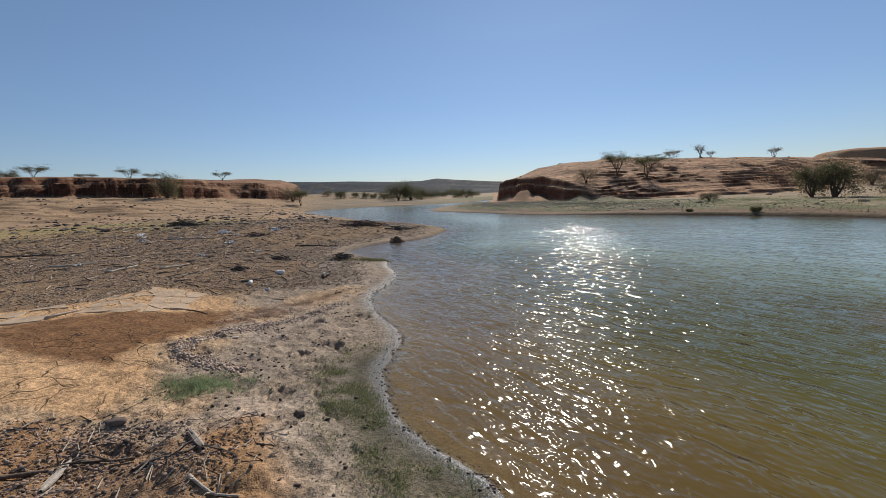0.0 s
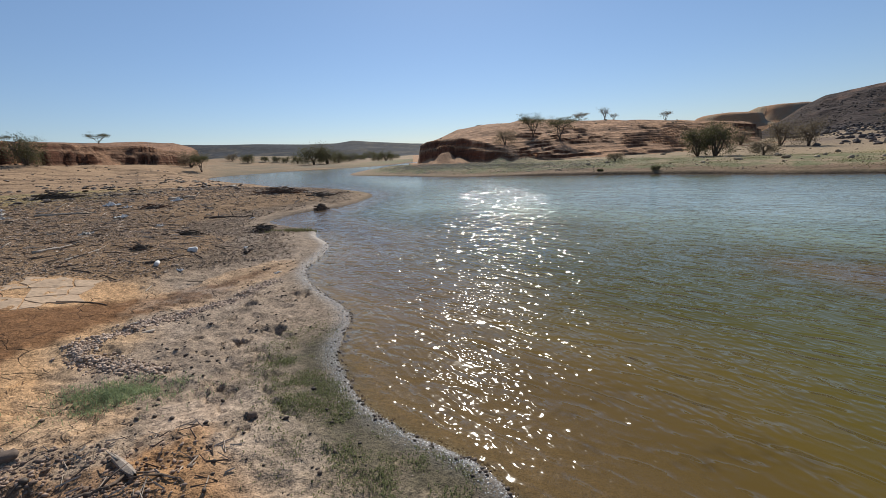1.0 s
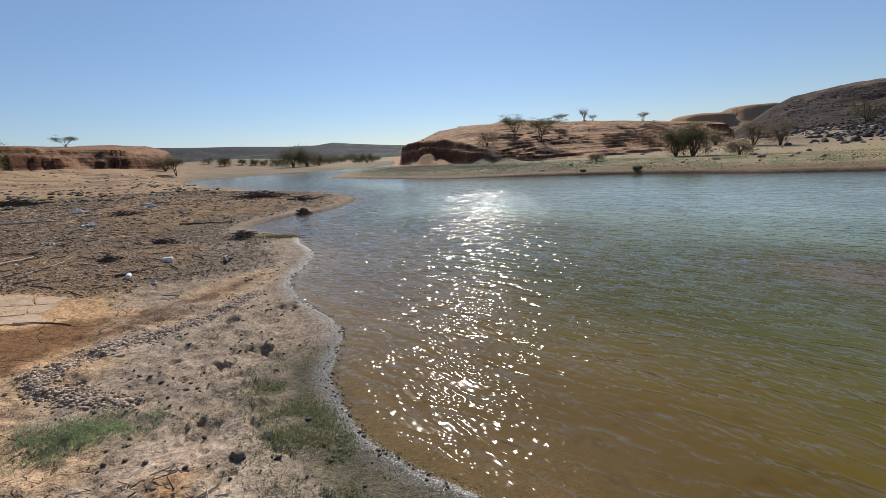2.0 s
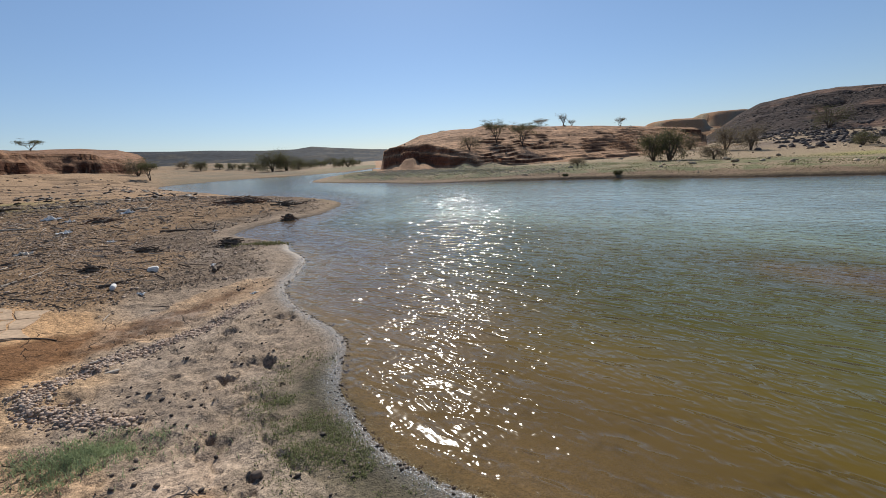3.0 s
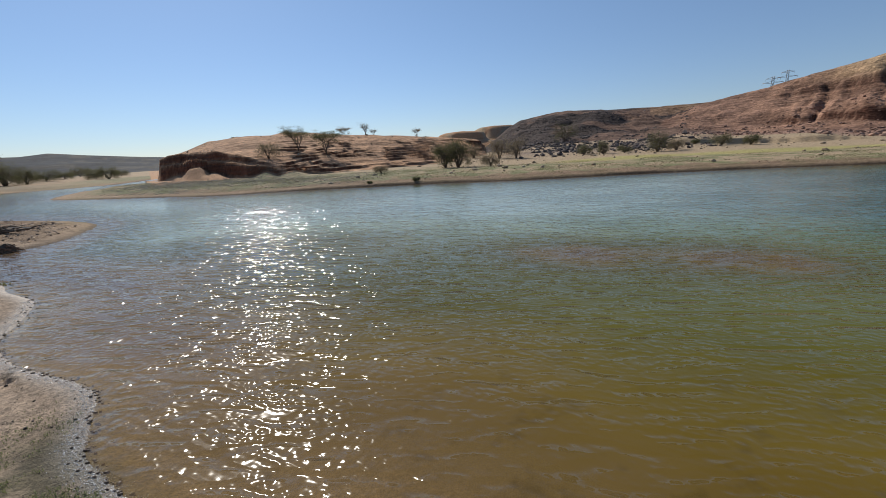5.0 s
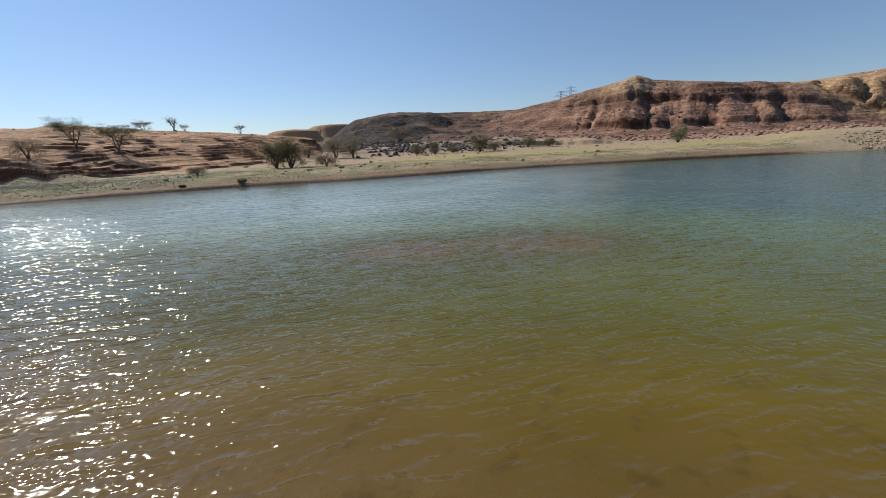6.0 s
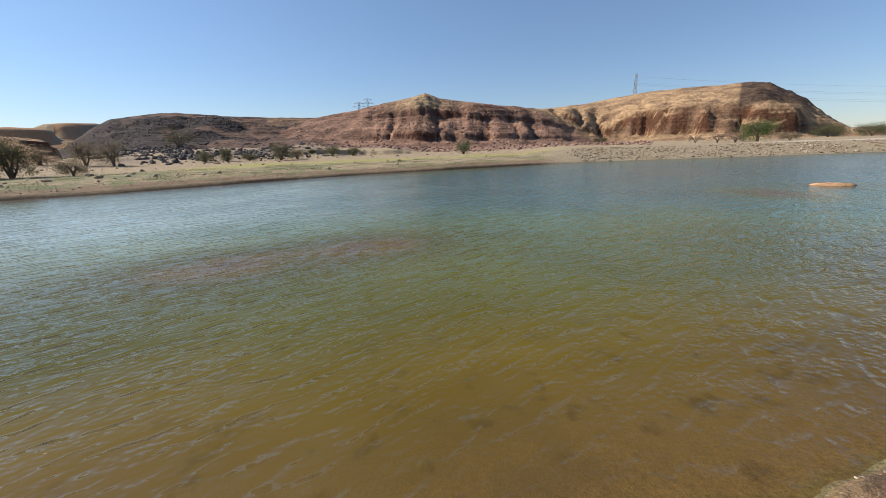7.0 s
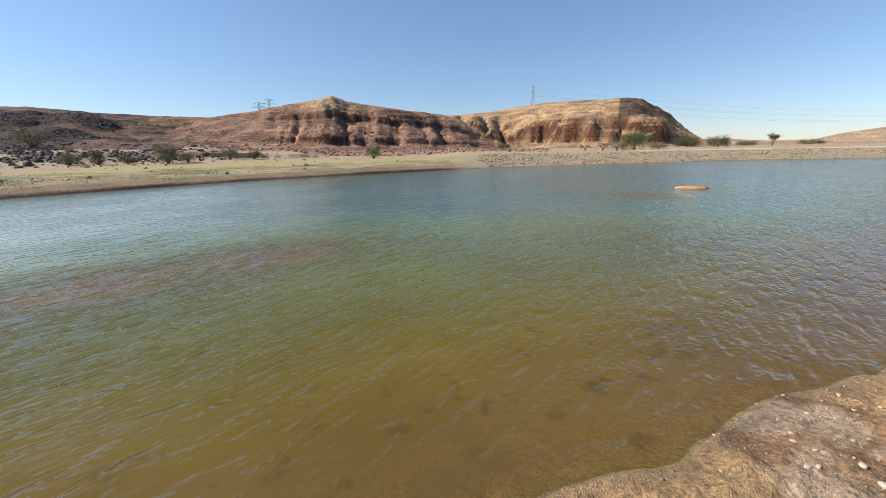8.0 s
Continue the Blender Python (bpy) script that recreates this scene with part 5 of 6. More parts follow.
# south shore
_x, _y = scatter(_r, 5200, -0.6, 1.5, -4.2, -0.2, lambda x, y: (shore_distance(x, y) > 0.02) * np.clip(0.22 + 0.6 * fbm(x, y, .35, 3, 154), 0, 1))
stuff("beach_pebbles", _x, _y, sizes(_r, len(_x), .005, .030, 3.5), M_RUBBLE, "small pale pebbles on damp brown sand", "pebbles", 8)
_x, _y = scatter(_r, 16000, -0.6, 1.5, -4.2, -0.2, lambda x, y: (shore_distance(x, y) > 0.02) * np.clip(0.30 + 0.9 * fbm(x, y, .3, 3, 159), 0, 1))
stuff("beach_grit", _x, _y, sizes(_r, len(_x), .003, .014, 2.5), M_GRIT, "coarse brown grit on damp sand", "grit", 16, smooth=False, small=True)
_x, _y = scatter(_r, 16000, -2.6, 0.2, 1.4, 7.5, lambda x, y: (shore_distance(x, y) > 0.06) * np.clip(0.25 + 0.9 * fbm(x, y, .35, 3, 160), 0, 1))
stuff("mud_grit", _x, _y, sizes(_r, len(_x), .003, .015, 3), M_GRIT, "coarse grit and crumbs on grey mud", "grit", 17, smooth=False, small=True)
# far bank: dark grey stones under the bluff, rubble bank, boulder field
_x, _y = scatter(_r, 60000, -2, 22, 17, 52, lambda x, y: (shore_distance(x, y) > 1.0) * (shore_distance(x, y) < 12) * step(bearings(x, y)[0], 2, 7) * (1 - step(bearings(x, y)[0], 26, 36)) * np.clip(0.5 + 1.2 * fbm(x, y, 4, 3, 155), 0, 1) * (bearings(x, y)[1] > 22))
stuff("bank_stones", _x, _y, sizes(_r, len(_x), .04, .15, 2.5), M_BANKSTONE, "grey stones covering the bank below the bluff", "stones", 9, smooth=False, small=True, flat=0.45)
_x, _y = scatter(_r, 30000, 4, 36, -14, 32, lambda x, y: step(shore_distance(x, y), .25, .6) * (1 - step(shore_distance(x, y), 3.5, 7)) * (bearings(x, y)[1] > 15) * step(bearings(x, y)[0], 12, 20) * (1 - step(bearings(x, y)[0], 102, 106)) * np.clip(0.25 + 1.1 * fbm(x, y, 1.6, 3, 161), 0, 1))
stuff("bank_cobbles", _x, _y, sizes(_r, len(_x), .03, .14, 3), M_GRAVEL, "brown and pale cobbles along the far bank", "cobbles", 19, smooth=False, small=True, flat=0.5)
_x, _y = scatter(_r, 60000, 30, 62, -75, -12, lambda x, y: step(bearings(x, y)[0], 103, 108) * (shore_distance(x, y) > 0.15) * (1 - step(shore_distance(x, y), 5, 7)) * np.clip(.6 + fbm(x, y, 3, 3, 156), 0, 1))
stuff("rubble", _x, _y, sizes(_r, len(_x), .05, .34, 3), M_RUBBLE, "pale rubble heaped along the embankment", "rubble", 10, smooth=False, small=True)
_x, _y = scatter(_r, 14000, 25, 90, 5, 62, lambda x, y: step(bearings(x, y)[0], 48, 54) * (1 - step(bearings(x, y)[0], 72, 78)) * step(bearings(x, y)[1], 43, 52) * (bearings(x, y)[1] < 88) * np.clip(0.45 + 1.3 * fbm(x, y, 9, 3, 157), 0, 1))
stuff("boulder_field", _x, _y, sizes(_r, len(_x), .12, .8, 3.5), M_BASALT, "dark boulders scattered over the rising plain", "boulders", 11, smooth=False)
_x, _y = scatter(_r, 32000, 45, 125, 10, 95, lambda x, y: step(bearings(x, y)[0], 51, 54) * (1 - step(bearings(x, y)[0], 70, 75)) * step(bearings(x, y)[1], 82, 92) * (bearings(x, y)[1] < 122) * step(fbm(x, y, 9, 4, 110) + .25 * fbm(x, y, 30, 2, 111), -0.12, .1))
stuff("hillside_boulders", _x, _y, sizes(_r, len(_x), .15, .6, 3), M_BASALT, "black boulders on the hillside", "boulders", 12, smooth=False, small=True)
_x, _y = scatter(_r, 5000, 8, 70, -25, 66, lambda x, y: (shore_distance(x, y) > 1.0) * (bearings(x, y)[0] > 8) * (bearings(x, y)[0] < 104) * (bearings(x, y)[1] > 18) * 0.5 * np.clip(.4 + fbm(x, y, 6, 3, 158), 0, 1))
stuff("plain_stones", _x, _y, sizes(_r, len(_x), .07, .40, 4), M_RUBBLE, "scattered stones on the far bank", "stones", 13, smooth=False)
_a, _d = _r.uniform(72, 118, 2600), _r.uniform(62, 96, 2600)
_x, _y = ORIGIN[0] + np.sin(np.radians(_a)) * _d, ORIGIN[1] + np.cos(np.radians(_a)) * _d
stuff("talus_stones", _x, _y, sizes(_r, 2600, .12, .8, 4), stone_material("red_talus", (0.16, 0.09, 0.065), (0.40, 0.25, 0.18)), "fallen red rocks below the mountain", "rocks", 14, smooth=False)
_a, _d = _r.uniform(-50, -14, 3000), 22 + 44 * _r.uniform(0, 1, 3000)
_x, _y = ORIGIN[0] + np.sin(np.radians(_a)) * _d, ORIGIN[1] + np.cos(np.radians(_a)) * _d
_x, _y = keep(_x, _y, shore_distance(_x, _y) > 0.6)
stuff("slope_stones", _x, _y, sizes(_r, len(_x), .05, .45, 6), M_CLOD, "dark stones and brush on the sand slope", "stones", 15, smooth=False, flat=0.35)


# ---- driftwood and litter on the west beach ----
def stick(name, points, thick, mat, label, category="stick", lift=0.6, twigs=0, seed=0):
    """A bent, tapering branch lying on the ground, from plan points."""
    r = np.random.default_rng(seed)
    xy = [Vector((p[0], p[1], 0)) for p in points]
    fine = []
    for a, b in zip(xy, xy[1:]):
        for k in range(3):
            fine.append(a.lerp(b, k / 3))
    fine.append(xy[-1])
    L = (xy[-1] - xy[0]).length
    pts = []
    for k, q in enumerate(fine):
        q = q + Vector((r.normal(0, .012), r.normal(0, .012), 0)) * L
        pts.append(Vector((q.x, q.y, ground_at(q.x, q.y) + thick * lift + abs(r.normal(0, .3)) * thick)))
    n = len(pts)
    root = thing(name, pts[0].x, pts[0].y, pts[0].z - thick * lift, label, category)
    o = Vector(root.matrix_world.translation)
    j = Joined()
    j.tube([p - o for p in pts], [thick * (1 - 0.55 * k / (n - 1)) * r.uniform(.8, 1.15) for k in range(n)], 7)
    part("stem", j.mesh("stem", mat), root)
    for k in range(twigs):
        i = int(r.integers(1, n))
        a = r.uniform(0, 6.28)
        d = Vector((math.cos(a), math.sin(a), r.uniform(0.1, 0.6))) * L * r.uniform(.15, .35)
        j = Joined()
        j.tube([pts[i] - o, pts[i] - o + d * .5 + Vector((0, 0, .01)), pts[i] - o + d], [thick * .5, thick * .35, thick * .15], 5)
        part("twig", j.mesh("twig", mat), root)
    return root


def brush_heap(x, y, w, d, h, count, seed, mat, label, turn=0.0):
    """A heap of drifted branches: crossing bent sticks over a core of mud and litter."""
    r = np.random.default_rng(seed)
    root = thing("brushwood", x, y, ground_at(x, y), label, "brushwood", "drifted brushwood", turn)
    j = Joined()
    for _ in range(count):
        px, py = r.normal(0, .28) * w, r.normal(0, .28) * d
        room = max(0.0, 1 - (2 * px / w) ** 2 - (2 * py / d) ** 2)
        a, L = r.normal(0, .7), w * r.uniform(.2, .55)
        c = Vector((px, py, h * room * r.uniform(.1, .8) + .02))
        k = Vector((math.cos(a), math.sin(a), r.normal(0, .16))) * L * .5
        t = r.uniform(.010, .028) * (0.6 + w * .3)
        j.tube([c - k, c + Vector((0, 0, r.normal(0, .05) * L)), c + k], [t, t * .85, t * .4], 5)
    part("tangle", j.mesh("tangle", mat), root)
    n, v, f = 12, [], []
    for zz, q in ((-.05, 1.0), (.35, .85), (.6, .45), (.68, .1)):
        for i in range(n):
            a, m = 2 * math.pi * i / n, r.uniform(.8, 1.15)
            v.append((math.cos(a) * w * .42 * q * m, math.sin(a) * d * .42 * q * m, h * zz * m))
    f = [(i * n + q, i * n + (q + 1) % n, i * n + n + (q + 1) % n, i * n + n + q) for i in range(3) for q in range(n)]
    part("caked_mud", mesh_of("caked_mud", v, f, M_CAKE), root, "dark caked mud and leaf litter")
    return root


M_CAKE = plain_material("caked_mud", (0.10, 0.072, 0.05), 0.95, 25, .5, .02)
M_REDWOOD = plain_material("reddish_driftwood", (0.17, 0.095, 0.06), 0.9, 40, .4, .004)
brush_heap(-13.4, 21.3, 1.7, .7, .30, 46, 31, M_DARKWOOD, "dark heap of drifted brushwood on the sandy flat")
brush_heap(-3.72, 9.2, .42, .3, .14, 40, 32, M_DARKWOOD, "small dark heap of twigs caught on gravel")
brush_heap(-3.82, 7.55, .22, .16, .10, 24, 33, M_DARKWOOD, "small dark tangle of roots on gravel")
brush_heap(-3.4, 17.5, 1.5, .8, .30, 70, 34, M_REDWOOD, "reddish driftwood heap on the gravel spit", 10)
brush_heap(-1.9, 17.2, .9, .5, .16, 36, 35, M_DARKWOOD, "low dark driftwood heap on the gravel spit")
brush_heap(-1.55, 13.9, .42, .36, .30, 60, 36, M_REDWOOD, "dry reddish tuft of twigs at the water's edge")
brush_heap(-2.45, 9.95, .5, .4, .2, 36, 37, M_DARKWOOD, "dark clods and roots along the inlet bank", 40)
brush_heap(-6.3, 13.8, .6, .4, .14, 30, 38, M_REDWOOD, "reddish driftwood tangle on the gravel flat", 20)


def plank(x0, y0, x1, y1, width, thick, mat, label):
    """A split, weathered board with a broken end."""
    a, b = Vector((x0, y0, 0)), Vector((x1, y1, 0))
    L, d = (b - a).length, (b - a).normalized()
    root = thing("driftwood_board", x0, y0, ground_at(x0, y0), label, "driftwood")
    u = Vector((-d.y, d.x, 0))
    rise = ground_at(x1, y1) - ground_at(x0, y0)
    prof = [(0, .35), (.12, .8), (.3, 1.0), (.6, .9), (.85, .7), (1, .12)]
    v, f = [], []
    for t, w in prof:
        c = d * (L * t) + Vector((0, 0, rise * t + .004))
        for s_, h in ((-1, 0), (1, 0), (1, 1), (-.2, 1.25), (-1, .9)):
            v.append(c + u * (width * .5 * w * s_) + Vector((0, 0, thick * h)))
    for k in range(len(prof) - 1):
        for q in range(5):
            f.append((k * 5 + q, k * 5 + (q + 1) % 5, k * 5 + 5 + (q + 1) % 5, k * 5 + 5 + q))
    part("board", mesh_of("board", [tuple(q) for q in v], f, mat, False), root)
    e = Joined()
    e.tube([d * L * .55 + Vector((0, 0, thick)) + u * width * .3, d * L * .95 + u * width * .5 + Vector((0, 0, thick * .8))], [thick * .25, thick * .1], 5)
    part("splinter", e.mesh("splinter", mat), root)
    return root


stick("stick", [(-2.5, 1.9), (-2.33, 1.94), (-2.09, 2.13), (-1.82, 2.18)], 0.014, M_DARKWOOD, "long dark driftwood branch lying on pebbles", twigs=2, seed=1)
plank(-2.06, 1.87, -2.16, 2.15, 0.045, 0.012, M_DEADWOOD, "pale split piece of driftwood on pebbles")
plank(-1.93, 1.69, -1.96, 1.80, 0.035, 0.010, M_DEADWOOD, "small pale splinter of driftwood on pebbles")
plank(-1.40, 2.14, -1.64, 2.40, 0.036, 0.026, plain_material("grey_log", (0.33, 0.27, 0.215), 0.85, 45, .4, .006), "weathered grey log with a dark rotten end")
stick("stick", [(-1.72, 2.02), (-1.60, 2.12), (-1.48, 2.07), (-1.45, 2.2), (-1.22, 2.1)], 0.012, M_DARKWOOD, "gnarled dark branch among pebbles and twigs", twigs=3, seed=2)
stick("stick", [(-1.36, 1.94), (-1.22, 1.86), (-1.06, 1.84)], 0.010, M_DEADWOOD, "forked bleached branch on the sandy mound", twigs=3, seed=3)
stick("stick", [(-5.95, 7.1), (-5.92, 7.5), (-5.98, 7.9)], 0.022, M_DEADWOOD, "bleached forked branch on dark gravel", twigs=3, seed=4)
stick("stick", [(-5.26, 7.5), (-5.18, 7.8), (-5.08, 8.1)], 0.024, M_DEADWOOD, "straight bleached branch on dark gravel", twigs=1, seed=5)
stick("stick", [(-4.3, 4.25), (-4.24, 4.66)], 0.014, M_DEADWOOD, "thin bleached stick beside cracked mud", seed=6)
stick("log", [(-3.44, 4.98), (-3.25, 5.02), (-3.02, 5.04)], 0.012, M_DARKWOOD, "dark water-logged log half buried in silt", "log", seed=7)
stick("log", [(-10.9, 9.8), (-10.2, 9.95), (-9.5, 9.95)], 0.035, M_DARKWOOD, "long dark driftwood trunk on the flat", "log", twigs=2, seed=8)
stick("stick", [(-2.24, 7.45), (-2.28, 7.7), (-2.2, 7.95)], 0.03, M_DARKWOOD, "broken dark snag on the gravel near the inlet", twigs=3, seed=9)
stick("stick", [(-3.4, 6.75), (-3.2, 7.0), (-3.1, 7.3)], 0.018, M_DARKWOOD, "dark twisted branch beside plastic litter", twigs=2, seed=10)
stick("stick", [(-6.95, 16.4), (-6.8, 16.8), (-6.3, 17.1)], 0.045, M_DEADWOOD, "bleached forked driftwood on the flat", twigs=5, seed=12)
stick("stick", [(-2.6, 18.0), (-2.0, 18.3), (-1.2, 18.2)], 0.03, M_DEADWOOD, "bleached branch on the gravel spit", twigs=3, seed=13)
stick("stick", [(-7.6, 7.8), (-7.2, 7.95), (-6.95, 8.1)], 0.02, M_DEADWOOD, "flat bleached stick on dark gravel", seed=15)
stick("stick", [(-8.8, 13.0), (-8.1, 13.2), (-7.4, 13.1)], 0.03, M_DEADWOOD, "long bleached branch on the flat", twigs=2, seed=16)
stick("stick", [(-4.6, 12.6), (-4.1, 12.9), (-3.4, 12.8)], 0.03, M_DARKWOOD, "dark crooked branch on the gravel", twigs=3, seed=17)
stick("stick", [(-2.55, 3.62), (-2.45, 3.75), (-2.3, 3.8)], 0.006, M_DEADWOOD, "thin pale twig at the pebble line", seed=14)

M_PLASTIC = plain_material("white_plastic", (0.72, 0.70, 0.66), 0.9, 12, .12)
M_BAG = plain_material("dusty_plastic_film", (0.56, 0.50, 0.42), 0.95, 20, .2)
M_CAP = plain_material("blue_cap", (0.08, 0.16, 0.36), 0.4, 12, .1)


def lathe(profile, sides=14):
    v, f = [], []
    for x, r_ in profile:
        for k in range(sides):
            a = 2 * math.pi * k / sides
            v.append((x, r_ * math.cos(a), r_ * math.sin(a)))
    for i in range(len(profile) - 1):
        for k in range(sides):
            n = (k + 1) % sides
            f.append((i * sides + k, i * sides + n, i * sides + sides + n, i * sides + sides + k))
    return v, f


def bottle(x, y, turn, label):
    root = thing("plastic_bottle", x, y, ground_at(x, y) + .03, label, "bottle", "plastic litter", turn)
    v, f = lathe([(0, .001), (.002, .03), (.06, .033), (.09, .029), (.13, .033), (.16, .03), (.19, .014), (.205, .012), (.206, .001)])
    part("body", mesh_of("body", v, f, M_PLASTIC), root)
    v, f = lathe([(.203, .001), (.204, .016), (.222, .016), (.223, .001)])
    part("cap", mesh_of("cap", v, f, M_CAP), root, "blue screw cap")
    return root


def scrap(x, y, w, h, mat, seed, label, name="plastic_scrap"):
    """A crumpled sheet of plastic lying on the ground."""
    r = np.random.default_rng(seed)
    n = 9
    g = np.linspace(-.5, .5, n)
    X, Y = np.meshgrid(g, g, indexing="ij")
    edge = 1 + 0.25 * r.normal(0, 1, (n, n)) * (np.maximum(np.abs(X), np.abs(Y)) > .4)
    px, py = X * w * edge, Y * w * .6 * edge
    pz = h * np.abs(r.normal(0, .5, (n, n))) * (1 - 1.2 * (X ** 2 + Y ** 2)) + .004
    v = np.stack([px, py, pz], -1).reshape(-1, 3)
    v = np.concatenate([v, v - np.array((0, 0, .002))])
    f = [(i * n + j, (i + 1) * n + j, (i + 1) * n + j + 1, i * n + j + 1) for i in range(n - 1) for j in range(n - 1)]
    f += [tuple(q + n * n for q in reversed(t)) for t in f]
    ob = new(name, mesh_of(name, v, f, mat, False))
    ob.matrix_world = pose(x, y, ground_at(x, y), 0, 0, float(r.uniform(0, 180)))
    return tagged(ob, label, "litter", "plastic litter")


def tray(x, y, turn, w, label):
    root = thing("foam_tray", x, y, ground_at(x, y) - .004, label, "litter", "plastic litter", turn)
    for k, (z0, z1, s0, s1) in enumerate(((0, .045, .8, 1.0), (.047, .075, 1.0, .72))):
        v = [(sx * w * .5 * s, sy * w * .32 * s, z) for z, s in ((z0, s0), (z1, s1)) for sx, sy in ((-1, -1), (1, -1), (1, 1), (-1, 1))]
        f = [(0, 3, 2, 1), (4, 5, 6, 7)] + [(i, (i + 1) % 4, 4 + (i + 1) % 4, 4 + i) for i in range(4)]
        part(("base", "lid")[k], mesh_of("tray", v, f, M_PLASTIC, False), root)
    return root


bottle(-3.23, 6.64, 105, "crushed white plastic bottle lying on dark gravel")
tray(-3.08, 7.58, 15, 0.15, "white foam food box with closed lid on gravel")
for _k, (_x, _y, _w, _m) in enumerate([(-2.85, 6.42, .11, M_PLASTIC), (-5.64, 9.41, .22, M_BAG), (-6.28, 11.96, .30, M_PLASTIC), (-7.15, 7.95, .16, M_BAG), (-8.2, 15.4, .4, M_PLASTIC),
                                       (-2.35, 7.9, .10, M_PLASTIC), (-1.5, 6.1, .08, M_PLASTIC), (-6.5, 16.0, .35, M_PLASTIC), (-9.6, 13.0, .3, M_BAG), (-5.0, 11.0, .16, M_PLASTIC), (-11.5, 15.5, .4, M_PLASTIC),
                                       (-10.4, 14.2, .3, M_BAG), (-7.4, 14.6, .25, M_PLASTIC), (-3.3, 12.4, .14, M_PLASTIC)]):
    scrap(_x, _y, _w, _w * .3, _m, 60 + _k, "crumpled pale plastic scrap caught on the gravel")


def slab(name, x, y, w, d, h, turn, mat, label, category, seed, sink=.01):
    """A rough flat stone."""
    r = np.random.default_rng(seed)
    sides, v, f = 12, [], []
    rings = ((0, .92), (.35, 1.0), (.8, .93), (1.0, .72), (1.03, .35))
    wob = 1 + .16 * r.uniform(-1, 1, sides)
    for zz, s_ in rings:
        for k in range(sides):
            a = 2 * math.pi * k / sides
            j = wob[k] * s_ * (1 + .04 * r.uniform(-1, 1))
            v.append((math.cos(a) * w * .5 * j, math.sin(a) * d * .5 * j, h * (zz + .07 * r.uniform(-1, 1)) - sink))
    for i in range(len(rings) - 1):
        for k in range(sides):
            n = (k + 1) % sides
            f.append((i * sides + k, i * sides + n, i * sides + sides + n, i * sides + sides + k))
    o = (len(rings) - 1) * sides
    v.append((0, 0, h * 1.03 - sink))
    for k in range(0, sides, 2):
        f.append((o + k, o + k + 1, o + (k + 2) % sides, len(v) - 1))
    ob = new(name, mesh_of(name, v, f, mat))
    ob.matrix_world = pose(x, y, ground_at(x, y), 0, 0, turn)
    return tagged(ob, label, category)


M_TANROCK = plain_material("tan_rock", (0.40, 0.23, 0.12), 0.9, 9, .4, .02)
M_PALESTONE = plain_material("pale_stone", (0.46, 0.385, 0.30), 0.8, 40, .2, .003)
M_DARKSTONE = plain_material("dark_stone", (0.14, 0.10, 0.075), 0.9, 30, .3, .006)
slab("bone_slab", -2.28, 4.20, .12, .045, .018, 25, M_PALESTONE, "pale flat sliver beside the pebble line", "stone", 1)
slab("bone_slab", -2.45, 4.40, .12, .035, .015, 30, M_PALESTONE, "pale flat sliver beside the pebble line", "stone", 2)
slab("bone_slab", -2.49, 3.85, .07, .03, .015, 100, M_PALESTONE, "pale flat sliver beside the pebble line", "stone", 6)
slab("stone", -2.2, 2.52, .15, .08, .035, 10, M_DARKSTONE, "dark flat stone at the edge of pebbles", "stone", 3)
slab("stone", -1.02, 2.63, .05, .04, .03, 10, M_DARKSTONE, "small dark stone on damp mud", "stone", 4)
for _k, (_x, _y, _w) in enumerate([(.93, -1.81, .035), (.88, -1.76, .04), (.72, -1.63, .045), (.70, -1.67, .04), (.65, -1.87, .055), (.53, -1.80, .06), (1.05, -2.1, .04), (.8, -2.05, .035), (1.15, -2.5, .04)]):
    tagged(slab("pebble", _x, _y, _w * .75, _w * .52, _w * .3, 40 * _k, M_PALESTONE, "pale rounded pebble on damp brown sand", "pebble", 20 + _k, .004), group="beach pebbles")

# flat tan rock that rises out of the pond
slab("pond_rock", 12.75, -12.75, 1.15, .5, .10 - ground_at(12.75, -12.75), 56, M_TANROCK, "flat tan rock standing just above the pond water", "rock", 9, .03)


def twigs(name, xs, ys, lo, hi, mat, label, seed, flow=None):
    r = np.random.default_rng(seed)
    n = len(xs)
    a = r.uniform(0, math.pi, n) if flow is None else flow + r.normal(0, .45, n)
    L, t = r.uniform(lo, hi, n), r.uniform(.004, .010, n) * (1 + (ys > 5))
    d = np.stack([np.cos(a), np.sin(a)], 1) * L[:, None] * .5
    e0, e1 = np.stack([xs, ys], 1) - d, np.stack([xs, ys], 1) + d
    z0, z1 = relief(e0[:, 0], e0[:, 1]) + t * .6, relief(e1[:, 0], e1[:, 1]) + t * .6 + r.uniform(0, .02, n)
    p0, p1 = np.column_stack([e0, z0]), np.column_stack([e1, z1])
    side = np.column_stack([-np.sin(a), np.cos(a), np.zeros(n)]) * t[:, None] * .5
    up = np.array((0, 0, 1.0)) * t[:, None] * .6
    v = np.stack([p0 - side - up * .5, p0 + side - up * .5, p0 + up, p1 - side * .6 - up * .5, p1 + side * .6 - up * .5, p1 + up * .7], 1).reshape(-1, 3)
    k = np.arange(n)[:, None] * 6
    f = np.concatenate([k + np.array([q]) for q in ((0, 1, 4, 3), (1, 2, 5, 4), (2, 0, 3, 5))])
    return tagged(new(name, mesh_of(name, v, f, mat, False)), label, "twigs", kind="stuff")


